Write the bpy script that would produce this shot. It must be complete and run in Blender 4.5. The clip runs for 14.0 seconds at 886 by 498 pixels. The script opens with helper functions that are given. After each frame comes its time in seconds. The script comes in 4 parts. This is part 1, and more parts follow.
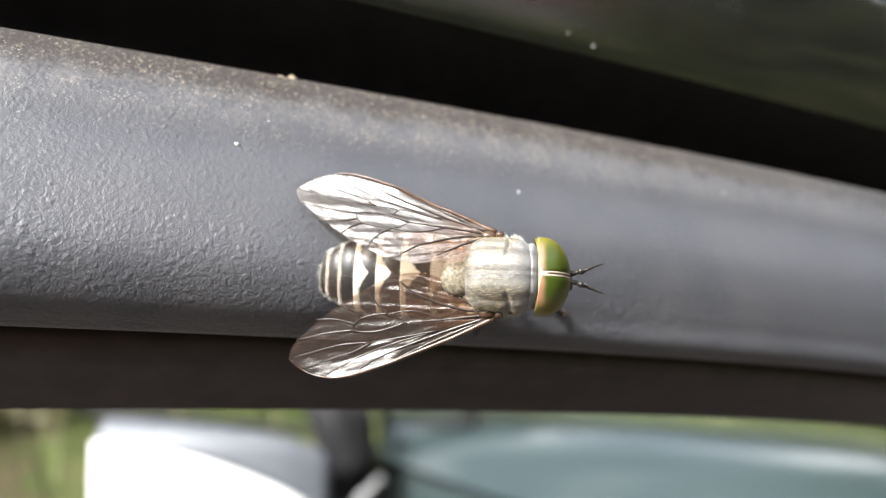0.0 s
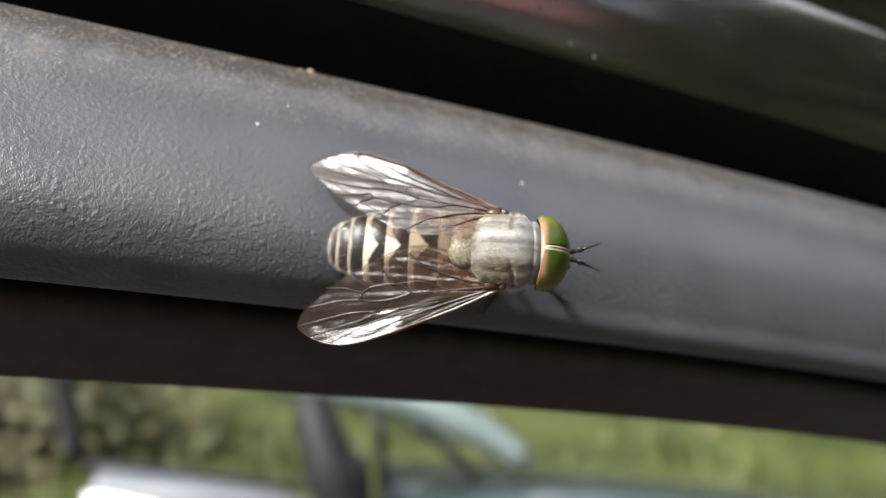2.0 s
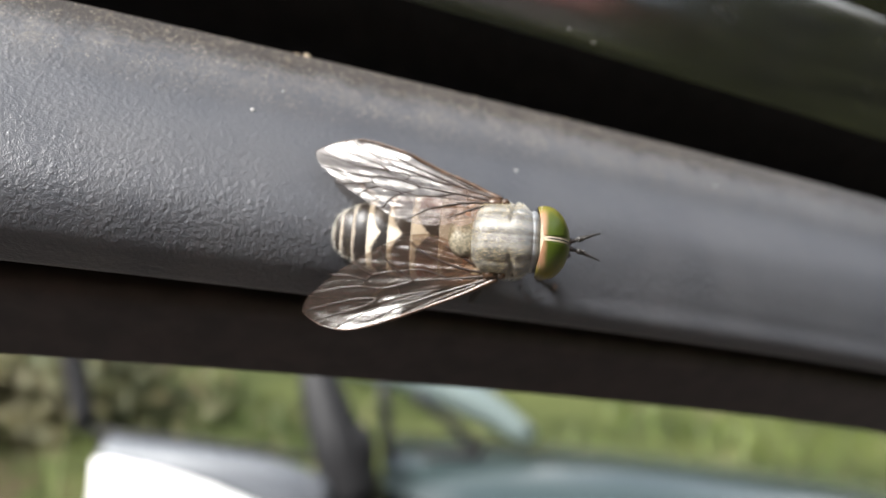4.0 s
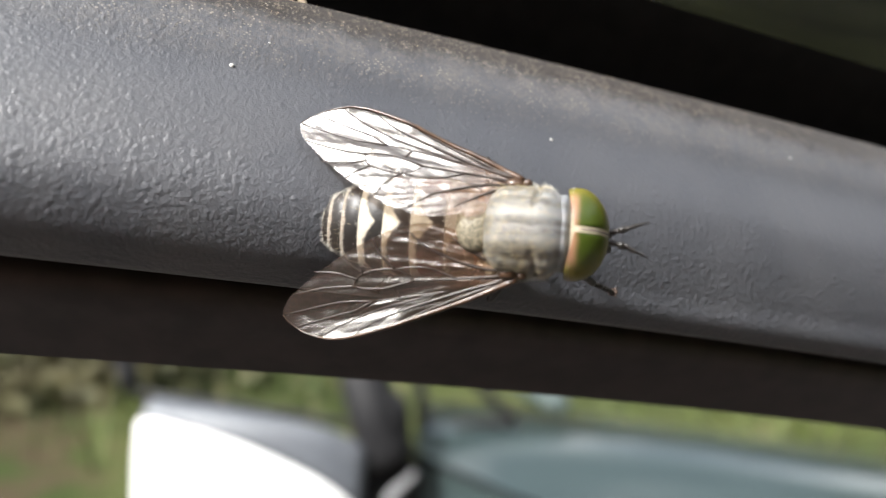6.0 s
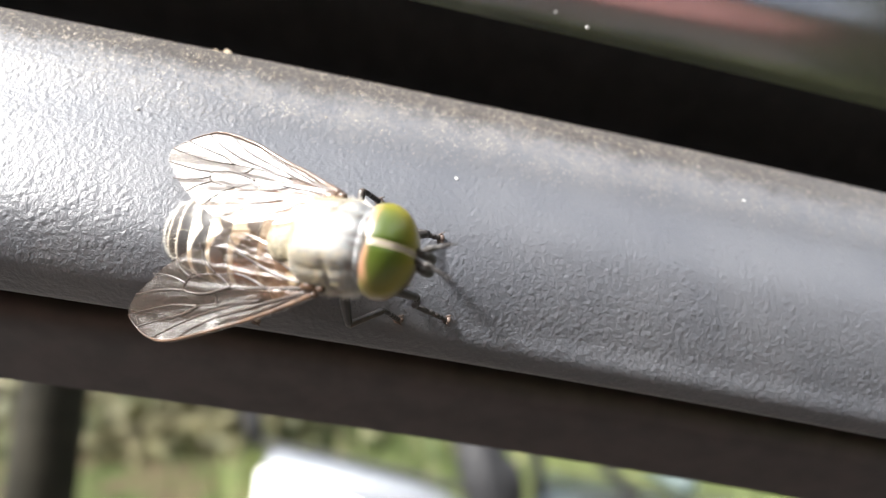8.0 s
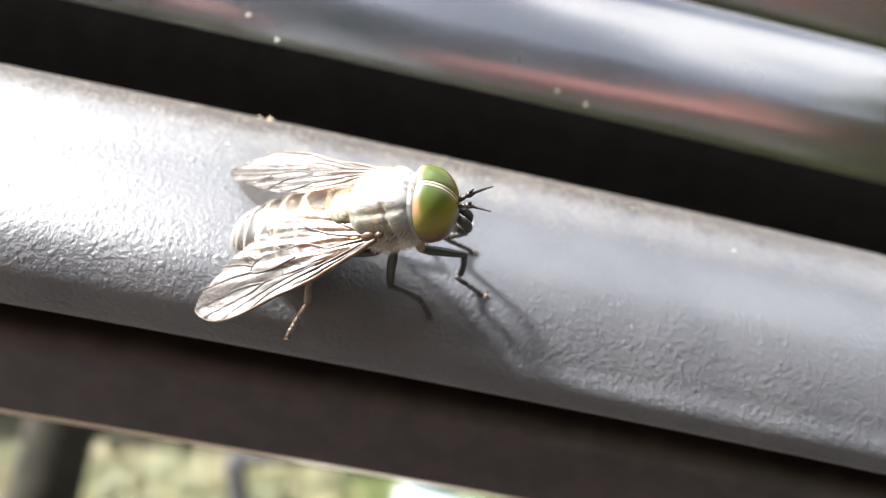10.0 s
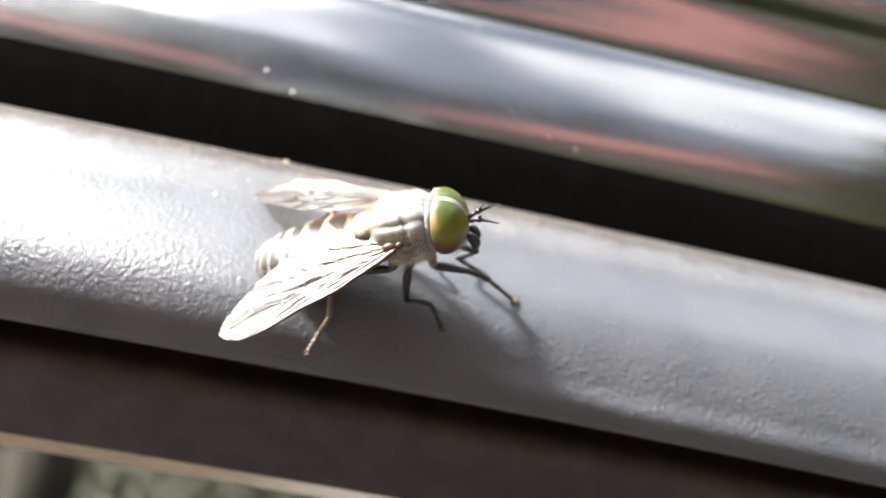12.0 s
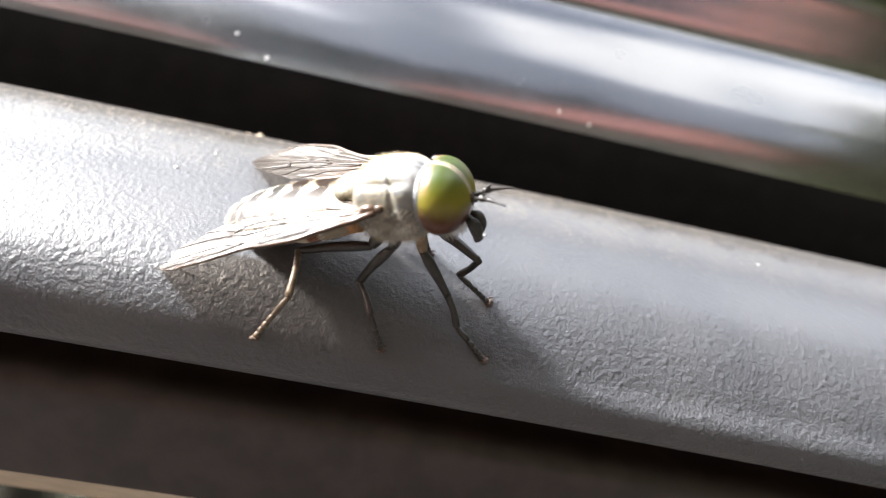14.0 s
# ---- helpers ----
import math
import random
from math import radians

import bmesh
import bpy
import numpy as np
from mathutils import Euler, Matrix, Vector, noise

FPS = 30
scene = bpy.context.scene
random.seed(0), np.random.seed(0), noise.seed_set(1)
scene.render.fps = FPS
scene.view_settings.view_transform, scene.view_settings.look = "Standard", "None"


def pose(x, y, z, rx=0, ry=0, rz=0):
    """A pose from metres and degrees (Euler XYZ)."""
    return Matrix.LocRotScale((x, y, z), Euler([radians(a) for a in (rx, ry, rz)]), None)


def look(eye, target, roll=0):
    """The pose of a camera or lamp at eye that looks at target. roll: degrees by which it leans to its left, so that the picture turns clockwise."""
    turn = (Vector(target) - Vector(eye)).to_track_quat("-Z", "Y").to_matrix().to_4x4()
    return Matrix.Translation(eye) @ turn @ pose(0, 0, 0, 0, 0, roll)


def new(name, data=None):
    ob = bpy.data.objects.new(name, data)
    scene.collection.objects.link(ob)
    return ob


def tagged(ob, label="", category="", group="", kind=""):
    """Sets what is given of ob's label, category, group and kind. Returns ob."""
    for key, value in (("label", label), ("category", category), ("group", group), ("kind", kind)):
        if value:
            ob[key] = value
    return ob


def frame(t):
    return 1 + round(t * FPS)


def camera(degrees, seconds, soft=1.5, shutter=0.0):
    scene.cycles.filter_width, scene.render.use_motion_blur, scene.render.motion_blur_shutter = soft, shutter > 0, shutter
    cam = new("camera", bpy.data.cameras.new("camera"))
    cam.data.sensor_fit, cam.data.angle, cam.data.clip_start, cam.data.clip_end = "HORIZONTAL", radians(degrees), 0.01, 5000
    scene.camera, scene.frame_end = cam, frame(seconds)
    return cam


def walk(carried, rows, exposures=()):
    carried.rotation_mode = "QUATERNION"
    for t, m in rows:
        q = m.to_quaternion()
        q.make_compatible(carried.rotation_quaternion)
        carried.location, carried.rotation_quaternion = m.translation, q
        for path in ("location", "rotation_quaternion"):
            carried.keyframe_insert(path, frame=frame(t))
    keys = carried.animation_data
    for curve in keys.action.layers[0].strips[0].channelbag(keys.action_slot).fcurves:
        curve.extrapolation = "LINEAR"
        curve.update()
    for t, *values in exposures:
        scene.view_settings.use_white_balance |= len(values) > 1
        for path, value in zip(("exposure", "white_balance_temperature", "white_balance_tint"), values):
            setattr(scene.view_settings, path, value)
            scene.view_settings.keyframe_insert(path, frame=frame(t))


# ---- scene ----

# ---- camera ----
# Plan: millimetres from the first eye, x right, y ahead, z up; W() lays them into the world, in metres.
EYE, TILT = 1.6, -5.0
PLAN = pose(0, 0, EYE, TILT)


def W(x, y, z):
    return PLAN @ Vector((x * 0.001, y * 0.001, z * 0.001))


cam = camera(64.8, 14.0, soft=1.2)
cam.data.dof.use_dof = True
cam.data.dof.focus_distance = 0.057
cam.data.dof.aperture_fstop = 17.0
ROWS = [
    (0, -0.00, 0.00, 0.00, -0.00, -0.00, 0.00),
    (0.5, -1.02, 0.36, -3.78, -0.47, 2.28, -0.79),
    (1, 1.01, 1.02, -6.84, -0.19, 3.36, -1.01),
    (1.5, 1.86, -2.24, -7.31, 0.26, 4.12, -0.92),
    (2, -0.24, -2.82, -7.50, 0.22, 4.56, -1.11),
    (2.5, 0.03, -3.72, -9.05, 0.17, 4.99, -1.41),
    (5, 2.07, -2.67, -3.70, 1.05, 0.47, -2.19),
    (5.5, 2.36, 1.89, -2.71, 1.53, 0.04, -2.00),
    (6, 2.56, 8.30, -4.34, 3.71, -0.17, -2.57),
    (6.5, 6.24, 10.64, -4.07, 7.04, -0.32, -3.16),
    (7, 15.11, 13.09, -3.85, 8.99, -0.09, -2.99),
    (7.5, 18.21, 14.34, -4.36, 11.34, 1.19, -3.33),
    (8, 22.60, 11.97, -5.40, 13.82, 4.43, -4.17),
    (8.2, 21.94, 11.24, -7.05, 14.80, 5.50, -4.69),
    (10.5, 23.54, 6.12, -17.91, 14.09, 17.35, -4.26),
    (11, 23.75, 4.88, -21.36, 14.54, 19.27, -3.84),
    (11.5, 23.13, 4.47, -22.09, 13.81, 21.01, -3.73),
    (12, 22.29, 3.81, -22.21, 13.12, 21.79, -3.57),
    (12.5, 21.87, 3.96, -23.97, 13.12, 21.97, -3.52),
    (13, 20.02, 9.64, -25.14, 11.64, 22.58, -2.30),
    (13.5, 18.78, 15.27, -23.96, 10.87, 23.09, -2.37),
    (14, 17.17, 14.61, -21.21, 11.48, 23.35, -2.43),
]
EXPOSURES = [(0, 1.68), (1.0, 1.32), (2.5, 1.15), (5, 1.35), (6.4, 1.22), (7.0, 1.62), (8.2, 2.2), (10.5, 2.54), (12.5, 2.52), (13.2, 2.47), (14, 2.46)]
walk(cam, [(t, PLAN @ pose(x * 0.001, y * 0.001, z * 0.001, 90 + pitch, roll, yaw)) for t, x, y, z, yaw, pitch, roll in ROWS], EXPOSURES)

# ---- light ----
SUN = (PLAN.to_3x3() @ Vector((-0.52, -0.53, 0.67))).normalized()
world = bpy.data.worlds.new("sky")
scene.world = world
world.use_nodes = True
wn = world.node_tree
sky = wn.nodes.new("ShaderNodeTexSky")
sky.sky_type, sky.sun_disc = "NISHITA", False
sky.sun_elevation, sky.sun_rotation = math.asin(SUN.z), math.atan2(SUN.x, SUN.y)
sky.dust_density, sky.air_density = 3.5, 1.0
# broken white cloud over a pale blue
haze = wn.nodes.new("ShaderNodeHueSaturation")
wn.links.new(sky.outputs[0], haze.inputs["Color"])
dome = wn.nodes.new("ShaderNodeTexCoord")
puffs = wn.nodes.new("ShaderNodeTexNoise")
puffs.inputs["Scale"].default_value, puffs.inputs["Detail"].default_value, puffs.inputs["Roughness"].default_value = 2.2, 5.0, 0.55
drift = wn.nodes.new("ShaderNodeMapping")
drift.inputs["Location"].default_value = (0.9, 0.3, 0.0)
wn.links.new(dome.outputs["Generated"], drift.inputs["Vector"])
wn.links.new(drift.outputs[0], puffs.inputs["Vector"])
for socket, clear, cloud in (("Saturation", 0.55, 0.05), ("Value", 0.55, 1.9)):
    cover = wn.nodes.new("ShaderNodeMapRange")
    cover.interpolation_type = "SMOOTHSTEP"
    for key, value in (("From Min", 0.44), ("From Max", 0.60), ("To Min", clear), ("To Max", cloud)):
        cover.inputs[key].default_value = value
    wn.links.new(puffs.outputs[0], cover.inputs["Value"])
    wn.links.new(cover.outputs[0], haze.inputs[socket])
wn.links.new(haze.outputs[0], wn.nodes["Background"].inputs[0])
wn.nodes["Background"].inputs[1].default_value = 0.19
sun = new("sun", bpy.data.lights.new("sun", "SUN"))
sun.data.energy, sun.data.angle, sun.data.color = 4.9, radians(6.0), (1.0, 0.988, 0.968)
sun.matrix_world = look((0, 0, 5), Vector((0, 0, 5)) - SUN)


# ---- materials ----
class Mat:
    """A small builder of node materials."""

    def __init__(self, name, rough=0.5, metal=0.0, spec=0.5, coat=0.0):
        self.m = bpy.data.materials.new(name)
        self.m.use_nodes = True
        self.t = self.m.node_tree
        self.b = self.t.nodes["Principled BSDF"]
        self.put("Roughness", rough)
        self.put("Metallic", metal)
        self.put("Specular IOR Level", spec)
        self.put("Coat Weight", coat)
        self.put("Coat Roughness", 0.05)

    def put(self, socket, value):
        s = self.b.inputs[socket]
        if isinstance(value, bpy.types.NodeSocket):
            self.t.links.new(value, s)
        elif isinstance(value, tuple):
            s.default_value = (*value, 1)
        else:
            s.default_value = value
        return self

    def node(self, kind, **inputs):
        n = self.t.nodes.new(kind)
        for k, v in inputs.items():
            s = n.inputs[int(k[1:])] if k[0] == "i" and k[1:].isdigit() else n.inputs[k.replace("_", " ")]
            if isinstance(v, bpy.types.NodeSocket):
                self.t.links.new(v, s)
            else:
                s.default_value = v
        return n

    def where(self, uv=False):
        return self.t.nodes.new("ShaderNodeTexCoord").outputs["UV" if uv else "Object"]

    def xyz(self, vec):
        return self.node("ShaderNodeSeparateXYZ", i0=vec).outputs

    def noise(self, scale, detail=3.0, vec=None, rough=0.5):
        n = self.node("ShaderNodeTexNoise", Scale=scale, Detail=detail, Roughness=rough, Vector=vec or self.where())
        return n.outputs[0]

    def cells(self, scale, vec=None):
        return self.node("ShaderNodeTexVoronoi", Scale=scale, Vector=vec or self.where()).outputs[0]

    def math(self, op, a, b=0.0, c=0.0):
        n = self.t.nodes.new("ShaderNodeMath")
        n.operation = op
        for s, v in zip(n.inputs, (a, b, c)):
            if isinstance(v, bpy.types.NodeSocket):
                self.t.links.new(v, s)
            else:
                s.default_value = v
        return n.outputs[0]

    def step(self, v, lo, hi):
        n = self.node("ShaderNodeMapRange", Value=v)
        n.interpolation_type = "SMOOTHSTEP"
        n.inputs["From Min"].default_value, n.inputs["From Max"].default_value = lo, hi
        return n.outputs[0]

    def mix(self, f, a, b):
        n = self.t.nodes.new("ShaderNodeMix")
        n.data_type = "RGBA"
        for s, v in ((n.inputs[0], f), (n.inputs[6], a), (n.inputs[7], b)):
            if isinstance(v, bpy.types.NodeSocket):
                self.t.links.new(v, s)
            elif isinstance(v, tuple):
                s.default_value = (*v, 1)
            else:
                s.default_value = v
        return n.outputs[2]

    def bump(self, height, strength, distance):
        n = self.node("ShaderNodeBump", Height=height, Strength=strength, Distance=distance)
        self.t.links.new(n.outputs[0], self.b.inputs["Normal"])
        return self


def simple(name, col, col2, scale, rough=0.5, metal=0.0, spec=0.5, coat=0.0, bump=0.0, detail=4.0):
    m = Mat(name, rough, metal, spec, coat)
    n = m.noise(scale, detail)
    m.put("Base Color", m.mix(m.step(n, 0.3, 0.7), col, col2))
    if bump:
        m.bump(n, 0.6, bump)
    return m.m


def bar_material():
    m = Mat("grained_plastic", 0.4, spec=0.5)
    co = m.where()
    uv = m.xyz(m.where(True))
    # rounded grains of uneven size, with a fine tooth between them
    dome = m.math("SUBTRACT", 1.0, m.step(m.cells(1500, co), 0.05, 0.62))
    dome = m.math("MULTIPLY", dome, m.step(m.noise(700, 3.0, co), 0.38, 0.62))
    grain = m.math("ADD", m.math("MULTIPLY", dome, 0.38), m.math("MULTIPLY", m.noise(2000, 4.0, co, 0.62), 1.15))
    fine = m.noise(7000, 2.0, co)
    wear = m.noise(90, 5.0, co)
    base = m.mix(wear, (0.042, 0.045, 0.053), (0.062, 0.066, 0.076))
    # dusty strip along the upper edge, thinning to the right
    n1 = m.noise(330, 7.0, co, 0.7)
    band = m.math("MULTIPLY", m.step(uv[1], 0.10, 0.19), m.math("SUBTRACT", 1.0, m.step(uv[1], 0.22, 0.34)))
    band = m.math("ADD", band, m.math("MULTIPLY", m.math("SUBTRACT", 1.0, m.step(uv[1], 0.02, 0.14)), 0.45))
    dust = m.math("MULTIPLY", band, m.step(n1, 0.25, 0.75))
    dust = m.math("MULTIPLY", dust, m.step(uv[0], 0.85, 0.42))
    n2 = m.noise(2000, 4.0, co, 0.8)
    dust = m.math("MULTIPLY", dust, m.math("ADD", 0.2, m.step(n2, 0.42, 0.62)))
    base = m.mix(m.math("MULTIPLY", dust, 0.5), base, (0.17, 0.152, 0.13))
    # darker brown with tan grains on the rounded upper edge
    edge_brown = m.math("MULTIPLY", m.step(m.math("ADD", uv[1], m.math("MULTIPLY", n1, 0.14)), 0.29, 0.18), m.step(uv[0], 0.85, 0.5))
    base = m.mix(m.math("MULTIPLY", edge_brown, 0.8), base, m.mix(m.step(n2, 0.52, 0.68), (0.026, 0.022, 0.018), (0.16, 0.132, 0.100)))
    m.put("Specular IOR Level", m.math("SUBTRACT", 0.38, m.math("MULTIPLY", edge_brown, 0.3)))
    # scattered pale sand grains in the dust
    sand = m.math("MULTIPLY", m.math("SUBTRACT", 1.0, m.step(m.cells(2700, co), 0.18, 0.34)), m.step(m.noise(420, 4.0, co, 0.7), 0.42, 0.62))
    sand = m.math("MULTIPLY", sand, m.math("MULTIPLY", m.step(uv[1], 0.40, 0.16), m.step(uv[0], 0.85, 0.45)))
    base = m.mix(m.math("MULTIPLY", sand, 0.7), base, (0.26, 0.23, 0.19))
    # thin pale film, raised at lower left to paint in the sheen there
    film = m.math("MULTIPLY", m.step(m.noise(45, 5.0, co, 0.6), 0.3, 0.75), m.math("ADD", 0.1, m.math("MULTIPLY", m.math("MULTIPLY", m.step(uv[0], 0.52, 0.22), m.step(uv[1], 0.25, 0.6)), 0.42)))
    base = m.mix(film, base, (0.17, 0.16, 0.15))
    m.put("Base Color", base)
    m.put("Roughness", m.math("ADD", m.math("MULTIPLY", wear, 0.16), m.math("ADD", m.math("MULTIPLY", m.math("MAXIMUM", dust, edge_brown), 0.3), 0.33)))
    relief = m.math("MULTIPLY", m.math("ADD", grain, m.math("MULTIPLY", fine, 0.34)), m.math("ADD", 0.95, m.math("MULTIPLY", m.step(uv[1], 0.45, 0.75), 0.8)))
    m.bump(relief, 0.6, 0.00014)
    return m.m


M_bar = bar_material()
M_flange = simple("matt_black_rubber", (0.018, 0.0138, 0.0134), (0.034, 0.025, 0.0244), 300, 0.45, spec=0.4, bump=0.00004)
M_lip = simple("worn_rubber_edge", (0.28, 0.20, 0.14), (0.38, 0.285, 0.205), 300, 0.5, bump=0.00003)


# matt black in place of a dark reflection low in the moulding
M_under = simple("matt_black_reflection", (0.004, 0.004, 0.004), (0.007, 0.0065, 0.0065), 300, 0.75, spec=0.1)


def gloss_material():
    m = Mat("black_gloss_paint", 0.06, spec=0.6, coat=1.0)
    m.put("Coat IOR", 2.05)
    m.put("Coat Roughness", 0.13)
    n = m.noise(70, 4.0)
    m.put("Base Color", m.mix(n, (0.002, 0.002, 0.0025), (0.005, 0.005, 0.0056)))
    m.put("Roughness", m.math("ADD", 0.1, m.math("MULTIPLY", m.noise(150, 5.0), 0.25)))
    return m.m


M_gloss = gloss_material()
M_dirt = simple("dry_dirt", (0.16, 0.12, 0.08), (0.34, 0.28, 0.20), 3000, 0.9)
M_fleck = simple("pale_dust", (0.24, 0.24, 0.23), (0.42, 0.415, 0.40), 2500, 0.8)


# ---- mesh helpers ----
def part(name, bm, mat, parent=None, label="", smooth=True):
    me = bpy.data.meshes.new(name)
    bmesh.ops.recalc_face_normals(bm, faces=bm.faces)
    for f in bm.faces:
        f.smooth = smooth
    bm.to_mesh(me)
    bm.free()
    me.materials.append(mat)
    ob = new(name, me)
    if parent is not None:
        ob.parent = parent
    if label:
        tagged(ob, label)
    return ob


def thing(name, label, category, group="", m=None):
    ob = tagged(new(name), label, category, group)
    if m is not None:
        ob.matrix_world = m
    return ob


def spline(pts, per=5):
    """Points of a smooth curve through pts (tuples of any length)."""
    p = [np.array(q, float) for q in pts]
    p = [2 * p[0] - p[1], *p, 2 * p[-1] - p[-2]]
    out = []
    for a, b, c, d in zip(p, p[1:], p[2:], p[3:]):
        for k in range(per):
            t = k / per
            out.append(0.5 * (2 * b + (c - a) * t + (2 * a - 5 * b + 4 * c - d) * t * t + (3 * b - a - 3 * c + d) * t ** 3))
    out.append(p[-2])
    return out


def grid_faces(bm, rows, closed=False):
    faces = []
    for r, q in zip(rows, rows[1:]):
        n = len(r)
        for i in range(n if closed else n - 1):
            j = (i + 1) % n
            faces.append(bm.faces.new((r[i], r[j], q[j], q[i])))
    return faces


def tube(bm, pts, radii, seg=8, cap=True):
    """A round tube along pts."""
    pts = [Vector(p) for p in pts]
    rows, side = [], None
    for i, p in enumerate(pts):
        d = (pts[min(i + 1, len(pts) - 1)] - pts[max(i - 1, 0)]).normalized()
        side = d.orthogonal().normalized() if side is None else (side - d * side.dot(d)).normalized()
        up = d.cross(side)
        rows.append([bm.verts.new(p + (side * math.cos(a) + up * math.sin(a)) * radii[i]) for a in (2 * math.pi * k / seg for k in range(seg))])
    grid_faces(bm, rows, True)
    if cap:
        bm.faces.new(rows[0])
        bm.faces.new(rows[-1])


def blob(bm, c, r, seg=16, rings=10, power=1.0, turn=None):
    """An ellipsoid; power below 1 makes it boxier."""
    res = bmesh.ops.create_uvsphere(bm, u_segments=seg, v_segments=rings, radius=1)
    for v in res["verts"]:
        q = Vector([math.copysign(abs(a) ** power, a) for a in v.co])
        q = Vector((q.x * r[0], q.y * r[1], q.z * r[2]))
        v.co = (turn @ q if turn else q) + Vector(c)


# ---- the car part that the fly sits on ----
def rail(x):
    """The upper edge of the bar: y and z at x."""
    d = x - max(-150.0, min(170.0, x))
    s = (x - d) / 33.2
    if d:
        q = -1.0 if d < 0 else 1.0
        (ya, za), (yb, zb) = rail(x - d - q), rail(x - d)
        return yb + (yb - ya) * abs(d), zb + (zb - za) * abs(d)
    return 8.3 * (9.271 + 1.562 * s - 0.026 * s * s - 0.005 * s ** 3), 8.3 * (1.902 - 0.413 * s - 0.030 * s * s - 0.005 * s ** 3)


FACE = [(0.2, -0.03), (0, 0), (-0.3, -0.25), (-0.6, -0.65), (-0.75, -1.0), (-1.0, -1.4), (-1.2, -1.8), (-1.33, -2.14), (-1.345, -2.43), (-1.25, -2.74), (-1.06, -2.94), (-0.82, -3.06)]


MOULD = [(0.1, 1.15), (0.07, 1.3), (0.045, 1.5), (0.03, 1.7), (0.022, 2.0), (0.025, 2.2), (0.045, 2.5), (0.075, 2.8), (0.125, 3.1), (0.19, 3.35), (0.28, 3.55)]


def mould_y(x, z):
    """The y of the moulding's front at x and height z."""
    y0, z0 = rail(x)
    return y0 + 8.3 * float(np.interp((z - z0) / 8.3, [b for a, b in MOULD], [a for a, b in MOULD]))


def tuck(x, down):
    """How far the lower face of the bar draws back towards its front end."""
    def ramp(v, lo, hi):
        q = max(0.0, min(1.0, (v - lo) / (hi - lo)))
        return q * q * (3 - 2 * q)
    return 0.21 * ramp(x, -12.0, 24.0) * ramp(down, 1.5, 2.4) * (1 - ramp(down, 2.55, 3.1))


def face_y(x, z):
    """The y of the bar's front at x and height z."""
    y0, z0 = rail(x)
    down = -(z - z0) / 8.3
    return y0 + 8.3 * (float(np.interp(down, [-b for a, b in FACE[1:]], [a for a, b in FACE[1:]])) + tuck(x, down))


ALONG = [-500, -420, -340, -260, -200] + [-150 + 320 * i / 150 for i in range(151)] + [220, 290, 380, 480, 560]


def loft(name, prof, mat, parent, label="", per=5, give=None):
    """A strip of the given section (in units of 8.3 mm from the bar's edge) along the bar."""
    sec = spline(prof, per)
    run = np.concatenate([[0], np.cumsum([np.linalg.norm(b - a) for a, b in zip(sec, sec[1:])])])
    run = run / run[-1]
    bm = bmesh.new()
    uv = bm.loops.layers.uv.new("UVMap")
    rows = []
    n = len(ALONG) - 1
    for x in ALONG:
        y, z = rail(x)
        rows.append([bm.verts.new(W(x, y + (a + (give(x, -b) if give else 0.0)) * 8.3, z + b * 8.3)) for a, b in sec])
    k = len(sec) - 1
    for i, f in enumerate(grid_faces(bm, rows)):
        r, c = divmod(i, k)
        for lp, (a, b) in zip(f.loops, ((r, c), (r, c + 1), (r + 1, c + 1), (r + 1, c))):
            lp[uv].uv = ((ALONG[a] + 150) / 320, run[b])
    return part(name, bm, mat, parent, label)


def build_door():
    door = thing("car_door_frame", "black car door frame with a grained plastic trim bar and gloss moulding", "car door")
    loft("trim_bar", FACE + [(-0.3, -2.98)], M_bar, door, "grained dark grey plastic trim, dusty along its upper edge", give=tuck)
    loft("bar_back", [(0.45, -2.6), (0.5, -1.5), (0.42, -0.35), (0.3, -0.09), (0.2, -0.034)], M_flange, door)
    loft("lower_flange", [(0.3, -2.5), (0.22, -2.9), (0.08, -3.15), (0.06, -3.32), (0.16, -3.52), (0.5, -3.84), (0.95, -4.27)], M_flange, door, "matt black rubber flange under the trim")
    loft("edge_lip", [(0.95, -4.27), (1.2, -4.305), (1.65, -4.36), (2.15, -4.42), (2.3, -4.42), (2.35, -4.3)], M_lip, door, "worn brown inner ledge")
    loft("inner_face", [(2.35, -4.3), (2.6, -3.6), (2.4, -2.0), (1.5, -0.7), (0.9, 0.2)], M_flange, door)
    loft("gloss_moulding", MOULD + [(0.42, 3.66), (0.7, 3.68)], M_gloss, door, "gloss black convex moulding", per=7)
    # foot of the moulding, added in matt black for its dark reflection
    loft("mould_underside", [(0.9, -0.6), (0.75, 0.1), (0.48, 0.55), (0.27, 0.86), (0.1, 1.15)], M_under, door, "lower moulding, blacked out for the dark reflection in it")
    loft("upper_panel", [(0.7, 3.64), (0.66, 3.76), (0.6, 3.93), (0.56, 4.1), (0.5, 4.45), (0.37, 5.15), (0.1, 6.2), (0.0, 10.0), (4, 16), (20, 22), (60, 27)], M_gloss, door, "gloss black panel above the moulding", per=7)
    for name, x in (("rear_post", -490), ("front_post", 550)):
        y, z = rail(x)
        bm = bmesh.new()
        tube(bm, [W(x, y + 30, z + 10), W(x, y + 28, z - 250), W(x * 1.02, y + 20, z - 470)], [0.035, 0.036, 0.04], 12)
        part(name, bm, M_flange, door, "matt black window post")
    (ya, za), (yb, zb) = rail(-510), rail(570)
    bm = bmesh.new()
    rows = [[bm.verts.new(W(x, y + dy, z)) for dy, z in ((-5, -420), (-28, -450), (-35, -700), (-30, -1050), (10, -1330), (60, -1340), (95, -1050), (100, -700), (90, -450), (60, -420), (-5, -420))] for x, y in ((-510, ya), (0, (ya + yb) / 2), (570, yb))]
    grid_faces(bm, rows)
